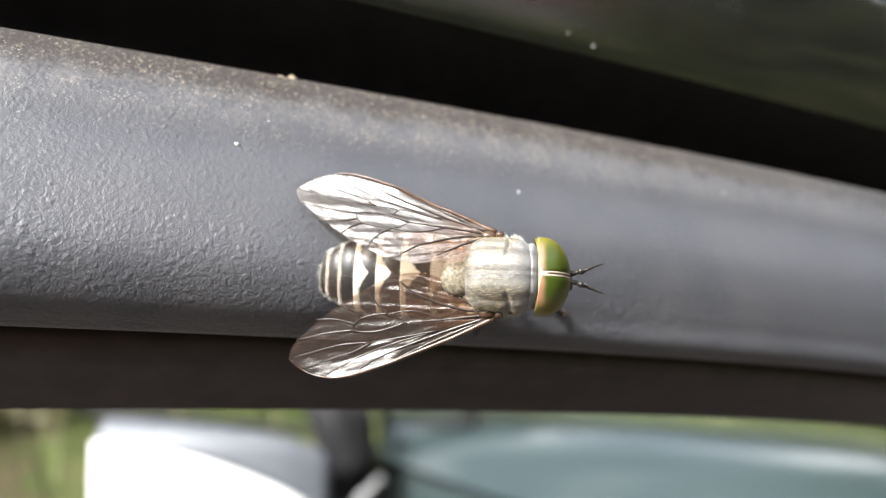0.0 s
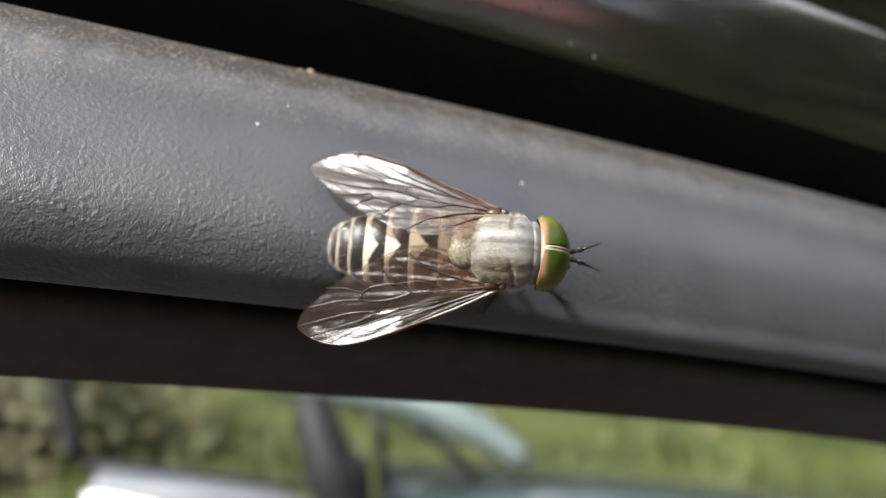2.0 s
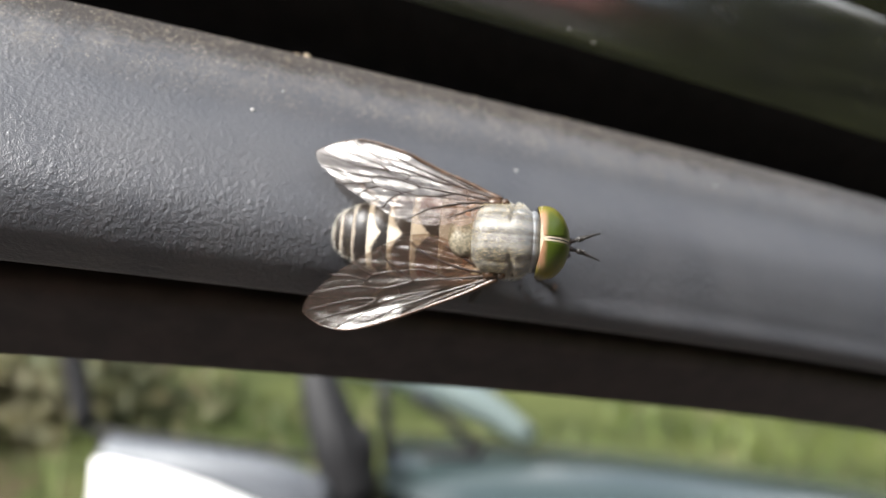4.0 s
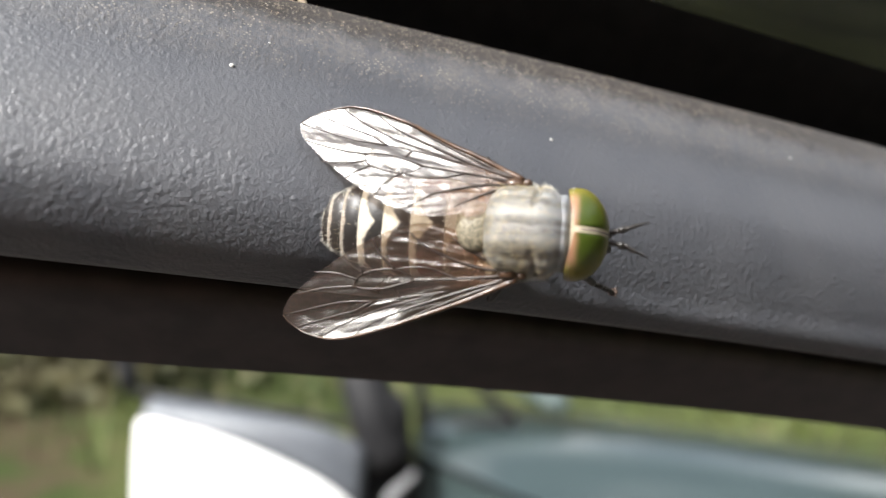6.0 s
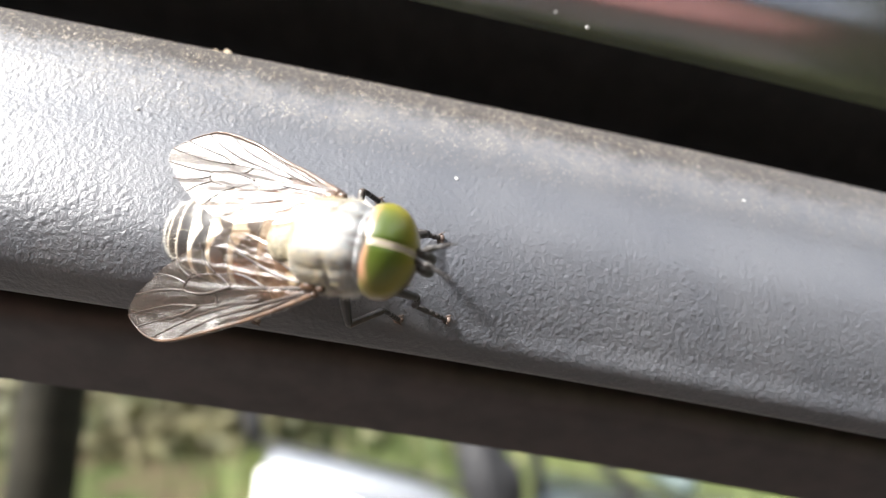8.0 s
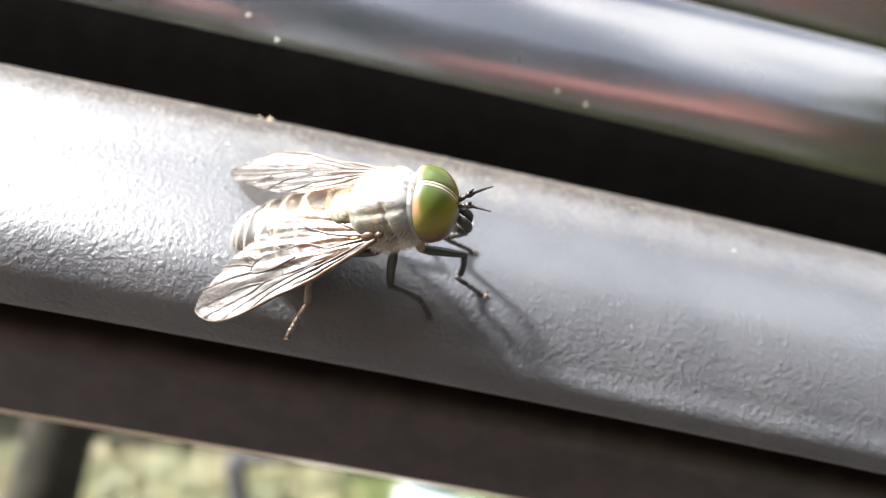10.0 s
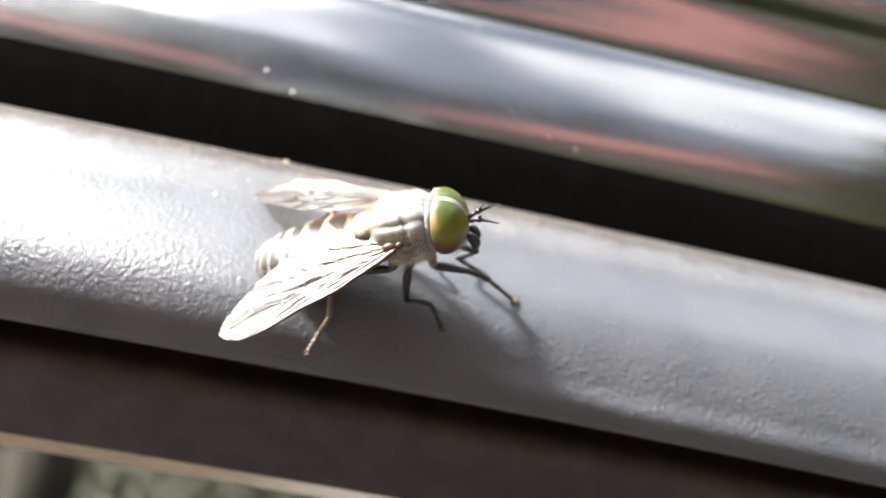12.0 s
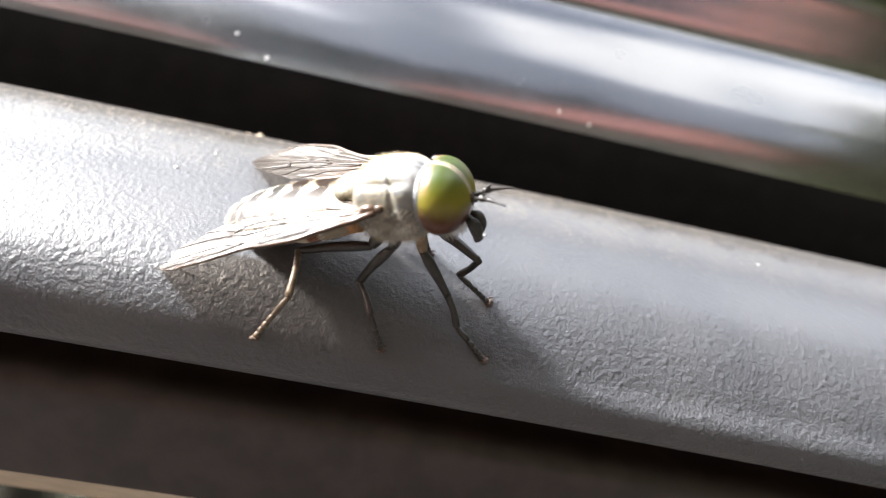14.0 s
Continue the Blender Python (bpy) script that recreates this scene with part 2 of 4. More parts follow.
    part("lower_panel", bm, M_gloss, door, "gloss black door panel")
    return door


build_door()


# ---- dirt on the bar and dust on the gloss ----
def fleck(name, label, x, y, z, r, mat, seed, group):
    rnd = random.Random(seed)
    bm = bmesh.new()
    bmesh.ops.create_icosphere(bm, subdivisions=2, radius=1)
    for v in bm.verts:
        v.co = v.co * (0.75 + 0.5 * rnd.random())
        v.co = Vector((v.co.x * r * 1.2, v.co.y * r * 0.5, v.co.z * r)) * 0.001
    ob = part(name, bm, mat)
    ob.matrix_world = Matrix.Translation(W(x, y, z))
    tagged(ob, label, "dirt", group)


FLECKS = [(-18.76, 9.5, 0.2), (7.9, 6.0, 0.16), (34.3, 6.8, 0.15), (33.0, -11.4, 0.16), (-16.4, 12.0, 0.1)]
for i, (fx, fz, fr) in enumerate(FLECKS):
    fleck("dirt_fleck", "pale dust fleck stuck on the grained trim", fx, face_y(fx, fz), fz, fr, M_fleck, i, "flecks on the trim")
fleck("dirt_crumb", "tan crumb of dirt on the edge of the trim", -15.4, rail(-15.4)[0] + 0.2, rail(-15.4)[1] + 0.02, 0.36, M_dirt, 40, "")
fleck("dirt_crumb", "tan crumb of dirt on the edge of the trim", -16.4, rail(-16.4)[0] + 0.1, rail(-16.4)[1] - 0.1, 0.25, M_dirt, 41, "")
for i, (fx, fz, fr) in enumerate([(-16.2, 27.6, 0.34), (-19.4, 30.1, 0.3), (18.2, 24.6, 0.22), (14.9, 25.8, 0.18)]):
    fleck("dust_speck", "pale dust speck on the gloss black moulding", fx, mould_y(fx, fz) - 0.03, fz, fr * 0.65, M_fleck, 60 + i, "specks on the moulding")


def build_grit():
    rnd = random.Random(5)
    bm = bmesh.new()
    for i in range(3200):
        x = rnd.uniform(-70, 40) if i % 3 else rnd.gauss(-5, 14)
        d = abs(rnd.gauss(0.15, 0.42))
        if d > 1.3 or (x > 10 and rnd.random() < 0.5):
            continue
        y0, z0 = rail(x)
        z = z0 - d * 0.9 * 8.3 * 0.7
        p = W(x, face_y(x, z) - 0.01, z)
        r = rnd.choice((0.04, 0.05, 0.06, 0.07, 0.09, 0.12)) * 0.001 * rnd.uniform(0.7, 1.2)
        vs = [bm.verts.new(p + Vector((rnd.uniform(-1, 1), rnd.uniform(-1, 1), rnd.uniform(-1, 1))).normalized() * r) for _ in range(4)]
        for a, b, c in ((0, 1, 2), (0, 1, 3), (0, 2, 3), (1, 2, 3)):
            bm.faces.new((vs[a], vs[b], vs[c]))
    ob = part("grit", bm, M_dirt, smooth=False)
    tagged(ob, "fine tan grit along the upper edge of the trim", "dirt", kind="stuff")


build_grit()

# ---- the fly ----
FS = 0.001081  # one unit of the fly's own plan, in metres


def fly_materials():
    ms = {}
    m = Mat("thorax_dusting", 0.34, spec=0.9)
    c = m.xyz(m.where())
    ay = m.math("ABSOLUTE", c[1])
    s1 = m.math("MULTIPLY", m.step(ay, 0.00005, 0.0002), m.math("SUBTRACT", 1.0, m.step(ay, 0.00035, 0.0006)))
    s2 = m.math("MULTIPLY", m.step(ay, 0.0013, 0.0016), m.math("SUBTRACT", 1.0, m.step(ay, 0.0018, 0.0021)))
    streak = m.math("MULTIPLY", m.math("ADD", s1, s2), m.step(m.noise(1500, 4.0), 0.35, 0.6))
    base = m.mix(m.step(m.noise(1500, 6.0, rough=0.65), 0.3, 0.7), (0.045, 0.043, 0.036), (0.15, 0.143, 0.122))
    specks = m.math("MULTIPLY", m.step(m.noise(5200, 2.0, rough=0.7), 0.56, 0.66), m.step(m.math("SUBTRACT", c[0], m.math("MULTIPLY", ay, 0.8)), 0.0010, -0.0012))
    base = m.mix(m.math("MULTIPLY", specks, 0.8), base, (0.27, 0.20, 0.09))
    # bluish sheen over the front, painted into the colour
    base = m.mix(m.math("MULTIPLY", m.step(c[0], 0.0002, 0.0030), 0.75), base, (0.165, 0.18, 0.20))
    light = m.math("MULTIPLY", m.step(ay, 0.0006, 0.0008), m.math("SUBTRACT", 1.0, m.step(ay, 0.0010, 0.0013)))
    base = m.mix(m.math("MULTIPLY", light, 0.45), base, (0.23, 0.225, 0.21))
    base = m.mix(m.math("MULTIPLY", streak, 0.8), base, (0.035, 0.029, 0.024))
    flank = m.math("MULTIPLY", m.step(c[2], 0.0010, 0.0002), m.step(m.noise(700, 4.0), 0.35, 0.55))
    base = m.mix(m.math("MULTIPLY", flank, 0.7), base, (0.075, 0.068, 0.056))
    m.put("Base Color", base)
    m.bump(m.noise(5000, 5.0, rough=0.75), 0.8, 0.00010)
    m.put("Sheen Weight", 0.15)
    m.put("Sheen Roughness", 0.4)
    ms["thorax"] = m.m
    ms["scutellum"] = simple("scutellum_dusting", (0.075, 0.066, 0.045), (0.21, 0.182, 0.125), 3800, 0.5, bump=0.00008)
    ms["fuzz"] = simple("pale_gold_hair", (0.26, 0.21, 0.11), (0.44, 0.37, 0.23), 2000, 0.4)
    ms["beard"] = simple("white_hair", (0.36, 0.34, 0.29), (0.52, 0.50, 0.45), 2000, 0.5)
    for key, red, dark in (("t1", (0.085, 0.06, 0.042), (0.06, 0.045, 0.033)), ("t2", (0.13, 0.046, 0.020), (0.026, 0.019, 0.015)), ("t3", (0.060, 0.030, 0.018), (0.024, 0.018, 0.015)), ("t4", (0.022, 0.016, 0.013), (0.014, 0.012, 0.011)), ("t5", (0.018, 0.014, 0.012), (0.012, 0.010, 0.009)), ("t6", (0.020, 0.015, 0.012), (0.014, 0.011, 0.009))):
        m = Mat("abdomen_" + key, 0.42, spec=0.22)
        uv = m.xyz(m.where(True))
        u, av = uv[0], m.math("ABSOLUTE", m.math("SUBTRACT", m.math("MULTIPLY", uv[1], 2.0), 1.0))
        nz = m.noise(2400, 4.0)
        body_c = m.mix(m.step(m.math("ADD", av, m.math("MULTIPLY", nz, 0.3)), 0.35, 0.65), dark, red)
        # dark patches to both sides, rounded by the pale margin, its middle spur and the pale flanks
        edge = m.math("ADD", u, m.math("MULTIPLY", m.math("SUBTRACT", nz, 0.5), 0.24))
        spur = m.math("POWER", m.math("MAXIMUM", m.math("SUBTRACT", 1.0, m.math("MULTIPLY", av, 4.2)), 0.0), 1.6)
        edge = m.math("ADD", edge, m.math("MULTIPLY", spur, {"t2": 0.5, "t3": 0.46, "t4": 0.4}.get(key, 0.12)))
        edge = m.math("ADD", edge, m.math("MULTIPLY", m.step(av, 0.48, 0.86), 0.42 if key in ("t2", "t3", "t4") else 0.22))
        lim = {"t2": 0.74, "t3": 0.74, "t4": 0.66, "t5": 0.78, "t6": 0.74}.get(key, 0.72)
        pale = m.math("MULTIPLY", m.step(edge, lim, lim + 0.16), 0.9)
        if key == "t1":
            du = m.math("DIVIDE", m.math("SUBTRACT", u, 0.62), 0.34)
            dv = m.math("DIVIDE", m.math("SUBTRACT", av, 0.36), 0.24)
            ring = m.math("ADD", m.math("MULTIPLY", du, du), m.math("ADD", m.math("MULTIPLY", dv, dv), m.math("MULTIPLY", nz, 0.6)))
            pale = m.math("MULTIPLY", m.math("MAXIMUM", m.step(ring, 0.8, 1.5), m.step(edge, 0.9, 0.98)), 0.75)
        m.put("Base Color", m.mix(pale, body_c, (0.41, 0.37, 0.30) if key in ("t2", "t3", "t4") else (0.24, 0.20, 0.155)))
        m.put("Roughness", m.math("ADD", 0.36, m.math("MULTIPLY", pale, 0.3)))
        m.bump(m.noise(7000, 3.0), 0.4, 0.00004)
        ms[key] = m.m
    ms["venter"] = simple("orange_belly", (0.30, 0.13, 0.05), (0.42, 0.22, 0.10), 1500, 0.5)
    m = Mat("compound_eye", 0.3, spec=0.35, coat=0.12)
    c = m.xyz(m.where())
    # brown below, olive in the middle, green above, a peach band along the hind edge
    low = m.step(m.math("ADD", c[2], m.math("MULTIPLY", c[0], 0.5)), 0.0028, 0.0012)
    rim = m.math("MULTIPLY", m.step(m.math("ADD", c[0], m.math("MULTIPLY", m.noise(900, 2.0), 0.0003)), 0.0041, 0.0034), m.step(c[2], 0.0006, 0.0022))
    green = m.mix(m.step(m.math("ADD", c[2], m.math("MULTIPLY", c[0], 0.35)), 0.0038, 0.0019), (0.034, 0.050, 0.006), (0.132, 0.114, 0.010))
    back = m.mix(m.step(c[2], 0.0011, 0.0023), (0.14, 0.122, 0.03), (0.27, 0.135, 0.085))
    col = m.mix(m.math("MULTIPLY", rim, 0.85), green, back)
    col = m.mix(low, col, (0.060, 0.016, 0.003))
    m.put("Base Color", col)
    m.put("Coat Roughness", 0.12)
    m.bump(m.cells(16000), 0.25, 0.00002)
    ms["eye"] = m.m
    ms["head"] = simple("pale_face", (0.26, 0.21, 0.14), (0.38, 0.33, 0.24), 2500, 0.7)
    m = Mat("frons", 0.55)
    c = m.xyz(m.where())
    line = m.math("MULTIPLY", m.step(m.math("ABSOLUTE", c[1]), 0.00010, 0.00006), m.step(c[0], 0.0034, 0.0042))
    m.put("Base Color", m.mix(line, (0.42, 0.36, 0.27), (0.03, 0.025, 0.02)))
    ms["frons"] = m.m
    ms["horn"] = simple("dark_horn", (0.008, 0.007, 0.006), (0.022, 0.018, 0.015), 3000, 0.4)
    ms["shin"] = simple("pale_brown_horn", (0.07, 0.052, 0.04), (0.15, 0.118, 0.09), 2000, 0.4)
    ms["tibia"] = simple("brown_horn", (0.014, 0.010, 0.008), (0.034, 0.024, 0.018), 2000, 0.45)
    ms["foot"] = simple("reddish_pad", (0.04, 0.024, 0.018), (0.085, 0.055, 0.04), 2000, 0.6)
    ms["plate"] = simple("dark_flank", (0.03, 0.026, 0.022), (0.11, 0.10, 0.085), 2600, 0.5, bump=0.00005)
    ms["tuft"] = simple("white_tuft", (0.55, 0.54, 0.50), (0.72, 0.71, 0.67), 2000, 0.5)
    ms["palp"] = simple("grey_palp", (0.012, 0.011, 0.009), (0.03, 0.028, 0.022), 3000, 0.55)
    m = Mat("wing_membrane", 0.28, spec=0.85)
    uv = m.xyz(m.where(True))
    nz = m.noise(500, 4.0)
    co = m.where()
    pleat = m.node("ShaderNodeMapping", Vector=co, Scale=(1.0, 2.6, 1.0)).outputs[0]
    fine = m.noise(2600, 5.0, pleat, 0.7)
    base = m.mix(m.step(uv[0], 0.06, 0.34), (0.11, 0.048, 0.018), m.mix(nz, (0.012, 0.008, 0.006), (0.028, 0.020, 0.015)))
    m.put("Base Color", base)
    m.put("Roughness", 0.5)
    m.put("Specular IOR Level", 0.0)
    m.bump(fine, 0.5, 0.00006)
    # a clear brown film with a thin gloss on both faces
    clear = m.node("ShaderNodeBsdfTransparent", Color=(0.86, 0.76, 0.66, 1))
    film = m.node("ShaderNodeMixShader", i0=m.math("ADD", 0.24, m.math("MULTIPLY", nz, 0.3)), i1=clear.outputs[0], i2=m.b.outputs[0])
    gloss = m.node("ShaderNodeBsdfGlossy", Color=(1, 0.98, 0.95, 1), Roughness=m.math("ADD", 0.22, m.math("MULTIPLY", fine, 0.13)))
    m.t.links.new(m.b.inputs["Normal"].links[0].from_socket, gloss.inputs["Normal"])
    both = m.node("ShaderNodeMixShader", i0=0.108, i1=film.outputs[0], i2=gloss.outputs[0])
    m.t.links.new(both.outputs[0], m.t.nodes["Material Output"].inputs["Surface"])
    ms["wing"] = m.m
    ms["vein"] = simple("brown_vein", (0.014, 0.009, 0.007), (0.034, 0.022, 0.015), 1500, 0.35)
    ms["costa"] = simple("amber_vein", (0.030, 0.016, 0.009), (0.070, 0.038, 0.020), 1500, 0.3)
    ms["squama"] = simple("pale_squama", (0.12, 0.08, 0.045), (0.24, 0.18, 0.11), 2000, 0.5)
    return ms


FM = fly_materials()


def sc(p):
    return Vector(p) * FS


def hairs(bm, roots, length, lean, rnd, width=0.02):
    """Tapered hairs: roots are pairs of place and outward direction, in the fly's units."""
    for p, n in roots:
        d = (Vector(n) + Vector(lean) + Vector((rnd.uniform(-0.35, 0.35), rnd.uniform(-0.35, 0.35), rnd.uniform(-0.35, 0.35)))).normalized()
        h = length * rnd.uniform(0.6, 1.3)
        s = d.orthogonal().normalized() * width
        s2 = d.cross(s)
        p = Vector(p)
        a = [bm.verts.new(sc(p + s)), bm.verts.new(sc(p - s * 0.5 + s2 * 0.8)), bm.verts.new(sc(p - s * 0.5 - s2 * 0.8))]
        t = bm.verts.new(sc(p + d * h + Vector(lean) * h * 0.25))
        for i in range(3):
            bm.faces.new((a[i], a[(i + 1) % 3], t))


ABD_X = [-3.4, -5.0, -7.0, -9.0, -11.0, -12.8, -14.0, -14.6, -14.9]
ABD_W = [2.7, 3.25, 3.45, 3.35, 3.0, 2.45, 1.85, 1.35, 0.6]
ABD_H = [1.7, 1.8, 1.8, 1.75, 1.55, 1.2, 0.8, 0.5, 0.15]
ABD_Z = [-0.5, -0.6, -0.62, -0.62, -0.62, -0.55, -0.5, -0.5, -0.5]
TERGITES = [(-3.4, -5.4, "t1"), (-5.4, -7.8, "t2"), (-7.8, -9.8, "t3"), (-9.8, -11.65, "t4"), (-11.65, -13.0, "t5"), (-13.0, -14.1, "t6"), (-14.1, -14.9, "t6")]


def abd(x):
    k = [-v for v in ABD_X]
    return float(np.interp(-x, k, ABD_W)), float(np.interp(-x, k, ABD_H)), float(np.interp(-x, k, ABD_Z))


def build_abdomen(fly):
    bm = bmesh.new()
    rows = []
    for i in range(29):
        x = -3.0 - 11.9 * i / 28
        w, h, z = abd(x)
        rows.append([bm.verts.new(sc((x, w * 0.965 * math.cos(a), z + h * 0.965 * math.sin(a)))) for a in (2 * math.pi * k / 28 for k in range(28))])
    grid_faces(bm, rows, True)
    bm.faces.new(rows[0])
    bm.faces.new(rows[-1])
    belly = part("abdomen", bm, FM["venter"], fly, "banded brown abdomen with pale hind margins")
    for x0, x1, key in TERGITES:
        bm = bmesh.new()
        uv = bm.loops.layers.uv.new("UVMap")
        rows, n, k = [], 12, 36
        for i in range(n + 1):
            u = i / n
            x = x0 + (x1 - x0) * u
            w, h, z = abd(x)
            g = 1.0 + 0.05 * math.sin(math.pi * min(u * 1.1, 1.0)) + 0.016 * u
            rows.append([bm.verts.new(sc((x - 0.05 * u, w * g * math.cos(a), z + h * g * math.sin(a)))) for a in (radians(-25 + 230 * j / k) for j in range(k + 1))])
        w, h, z = abd(x1)
        rows.append([bm.verts.new(sc((x1 + 0.12, w * 0.95 * math.cos(a), z + h * 0.95 * math.sin(a)))) for a in (radians(-25 + 230 * j / k) for j in range(k + 1))])
        for i, f in enumerate(grid_faces(bm, rows)):
            r, c = divmod(i, k)
            for lp, (a, b) in zip(f.loops, ((r, c), (r, c + 1), (r + 1, c + 1), (r + 1, c))):
                lp[uv].uv = (min(a / n, 1.0), b / k)
        part("tergite", bm, FM[key], belly)
    rnd = random.Random(8)
    bm = bmesh.new()
    roots = []
    for _ in range(160):
        x = rnd.uniform(-14.6, -4)
        w, h, z = abd(x)
        a = radians(rnd.uniform(-20, 200))
        roots.append(((x, w * math.cos(a), z + h * math.sin(a)), (0, math.cos(a), math.sin(a))))
    hairs(bm, roots, 0.28, (-1.4, 0, 0), rnd, 0.012)
    part("abdomen_hair", bm, FM["fuzz"], belly)
    # short pale hairs along the hind margins and the flanks
    bm = bmesh.new()
    roots = []
    for _ in range(2600):
        if rnd.random() < 0.62:
            x = rnd.choice(TERGITES)[1] + rnd.uniform(0.0, 0.45)
            a = radians(rnd.uniform(-22, 202))
        else:
            x = rnd.uniform(-14.7, -4.6)
            a = radians(rnd.gauss(6, 14))
            a = a if rnd.random() < 0.5 else math.pi - a
        w, h, z = abd(x)
        roots.append(((x, w * 1.03 * math.cos(a), z + h * 1.03 * math.sin(a)), (0, math.cos(a), math.sin(a))))
    hairs(bm, roots, 0.26, (-1.3, 0, 0), rnd, 0.010)
    part("margin_hair", bm, FM["beard"], belly, "pale hairs along the hind margins")


def thorax_point(a, b):
    """A point of the thorax: a round the long axis, b along it (-1 to 1)."""
    x = -3.2 + 3.15 * (b + 1)
    r = max(0.0, 1 - abs(b) ** 3.2) ** 0.5
    w = 3.05 * r * (1.0 if b < 0.2 else 1 - 0.10 * (b - 0.2))
    ca, sa = math.cos(a), math.sin(a)
    # suture across the back, side furrows and the four swellings that they leave
    side = max(0.0, min(1.0, (abs(ca) - 0.25) / 0.35)) if sa > -0.2 else 0.0
    k = 1.0 - 0.085 * side * math.exp(-((b - 0.12 - 0.15 * abs(ca)) / 0.055) ** 2)
    if sa > 0:
        k -= 0.06 * math.exp(-((abs(ca) - 0.66) / 0.07) ** 2) * max(0.0, 1 - abs(b))
        k += 0.05 * math.exp(-((abs(ca) - 0.88) / 0.16) ** 2 - ((b - 0.50) / 0.2) ** 2)
        k += 0.05 * math.exp(-((abs(ca) - 0.80) / 0.16) ** 2 - ((b + 0.55) / 0.2) ** 2)
        k -= 0.02 * math.exp(-(ca / 0.06) ** 2)
    return Vector((x, k * w * math.copysign(abs(ca) ** 0.85, ca), k * 2.9 * r * math.copysign(abs(sa) ** 0.9, sa)))


def build_thorax(fly):
    bm = bmesh.new()
    rows = []
    for i in range(73):
        b = -0.999 + 1.998 * i / 72
        b = math.sin(b * math.pi / 2)
        rows.append([bm.verts.new(thorax_point(2 * math.pi * k / 110, b) * FS) for k in range(110)])
    grid_faces(bm, rows, True)
    bm.faces.new(rows[0])
    bm.faces.new(rows[-1])
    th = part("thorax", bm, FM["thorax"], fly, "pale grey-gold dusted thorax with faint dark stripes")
    bm = bmesh.new()
    blob(bm, sc((-3.35, 0, 1.2)), (1.35 * FS, 1.75 * FS, 0.8 * FS), 28, 16, 0.92)
    part("scutellum", bm, FM["scutellum"], th)
    bm = bmesh.new()
    blob(bm, sc((2.35, 0, -0.1)), (0.75 * FS, 2.62 * FS, 2.3 * FS), 30, 18, 0.9)
    part("collar", bm, FM["thorax"], th)
    rnd = random.Random(3)
    bm = bmesh.new()
    roots = []
    for _ in range(2200):
        a, b = rnd.uniform(0, 2 * math.pi), rnd.uniform(-0.97, 0.97)
        p = thorax_point(a, b)
        roots.append((p, Vector((p.x * 0.15, p.y, p.z)).normalized()))
    hairs(bm, roots, 0.34, (-1.3, 0, 0), rnd, 0.011)
    part("fuzz", bm, FM["fuzz"], th)
    bm = bmesh.new()
    roots = []
    for _ in range(900):
        s = rnd.choice((-1, 1))
        a = radians(rnd.uniform(-62, 12))
        p = thorax_point(a, rnd.choice((rnd.gauss(0.45, 0.16), rnd.gauss(-0.05, 0.2))))
        p.y *= s
        roots.append((p, Vector((0.1, p.y, p.z)).normalized()))
    hairs(bm, roots, 0.5, (-0.5, 0, -0.3), rnd, 0.013)
    part("side_hair", bm, FM["beard"], th)
    for s in (-1, 1):
        bm = bmesh.new()
        blob(bm, sc((0.35, s * 2.66, -0.05)), (0.95 * FS, 0.42 * FS, 0.6 * FS), 16, 10)
        blob(bm, sc((-1.6, s * 2.6, -0.3)), (0.8 * FS, 0.36 * FS, 0.6 * FS), 16, 10)
        part("side_plate", bm, FM["plate"], th, "dark plate on the flank")
        bm = bmesh.new()
        roots = []
        for _ in range(260):
            c = rnd.choice(((0.75, -0.75), (0.9, -0.5), (-0.9, -0.6)))
            p = Vector((c[0] + rnd.gauss(0, 0.32), s * 2.72, c[1] + rnd.gauss(0, 0.28)))
            roots.append((p, (0.15, s, -0.15)))
        hairs(bm, roots, 0.62, (-0.25, 0, -0.55), rnd, 0.016)
        part("hair_tuft", bm, FM["tuft"], th, "white tuft of hair on the flank")
        bm = bmesh.new()
        blob(bm, sc((-1.0, s * 3.0, 0.75)), (0.7 * FS, 0.45 * FS, 0.5 * FS), 14, 10)
        blob(bm, sc((-0.1, s * 3.1, 0.9)), (0.35 * FS, 0.3 * FS, 0.3 * FS), 12, 8)
        part("wing_joint", bm, FM["costa"], th)
        bm = bmesh.new()
        blob(bm, sc((-2.2, s * 2.75, 0.8)), (0.55 * FS, 0.4 * FS, 0.15 * FS), 16, 8)
        blob(bm, sc((-2.7, s * 2.5, 0.6)), (0.5 * FS, 0.42 * FS, 0.15 * FS), 16, 8)
        part("squama", bm, FM["squama"], th)


HC, HR = Vector((3.2, 0, -0.1)), (2.2, 3.12, 2.6)


def head_point(phi, z, k=1.0):
    c = math.sqrt(max(0.0, 1 - z * z))
    return HC + Vector((HR[0] * c * math.cos(phi), HR[1] * c * math.sin(phi), HR[2] * z)) * k


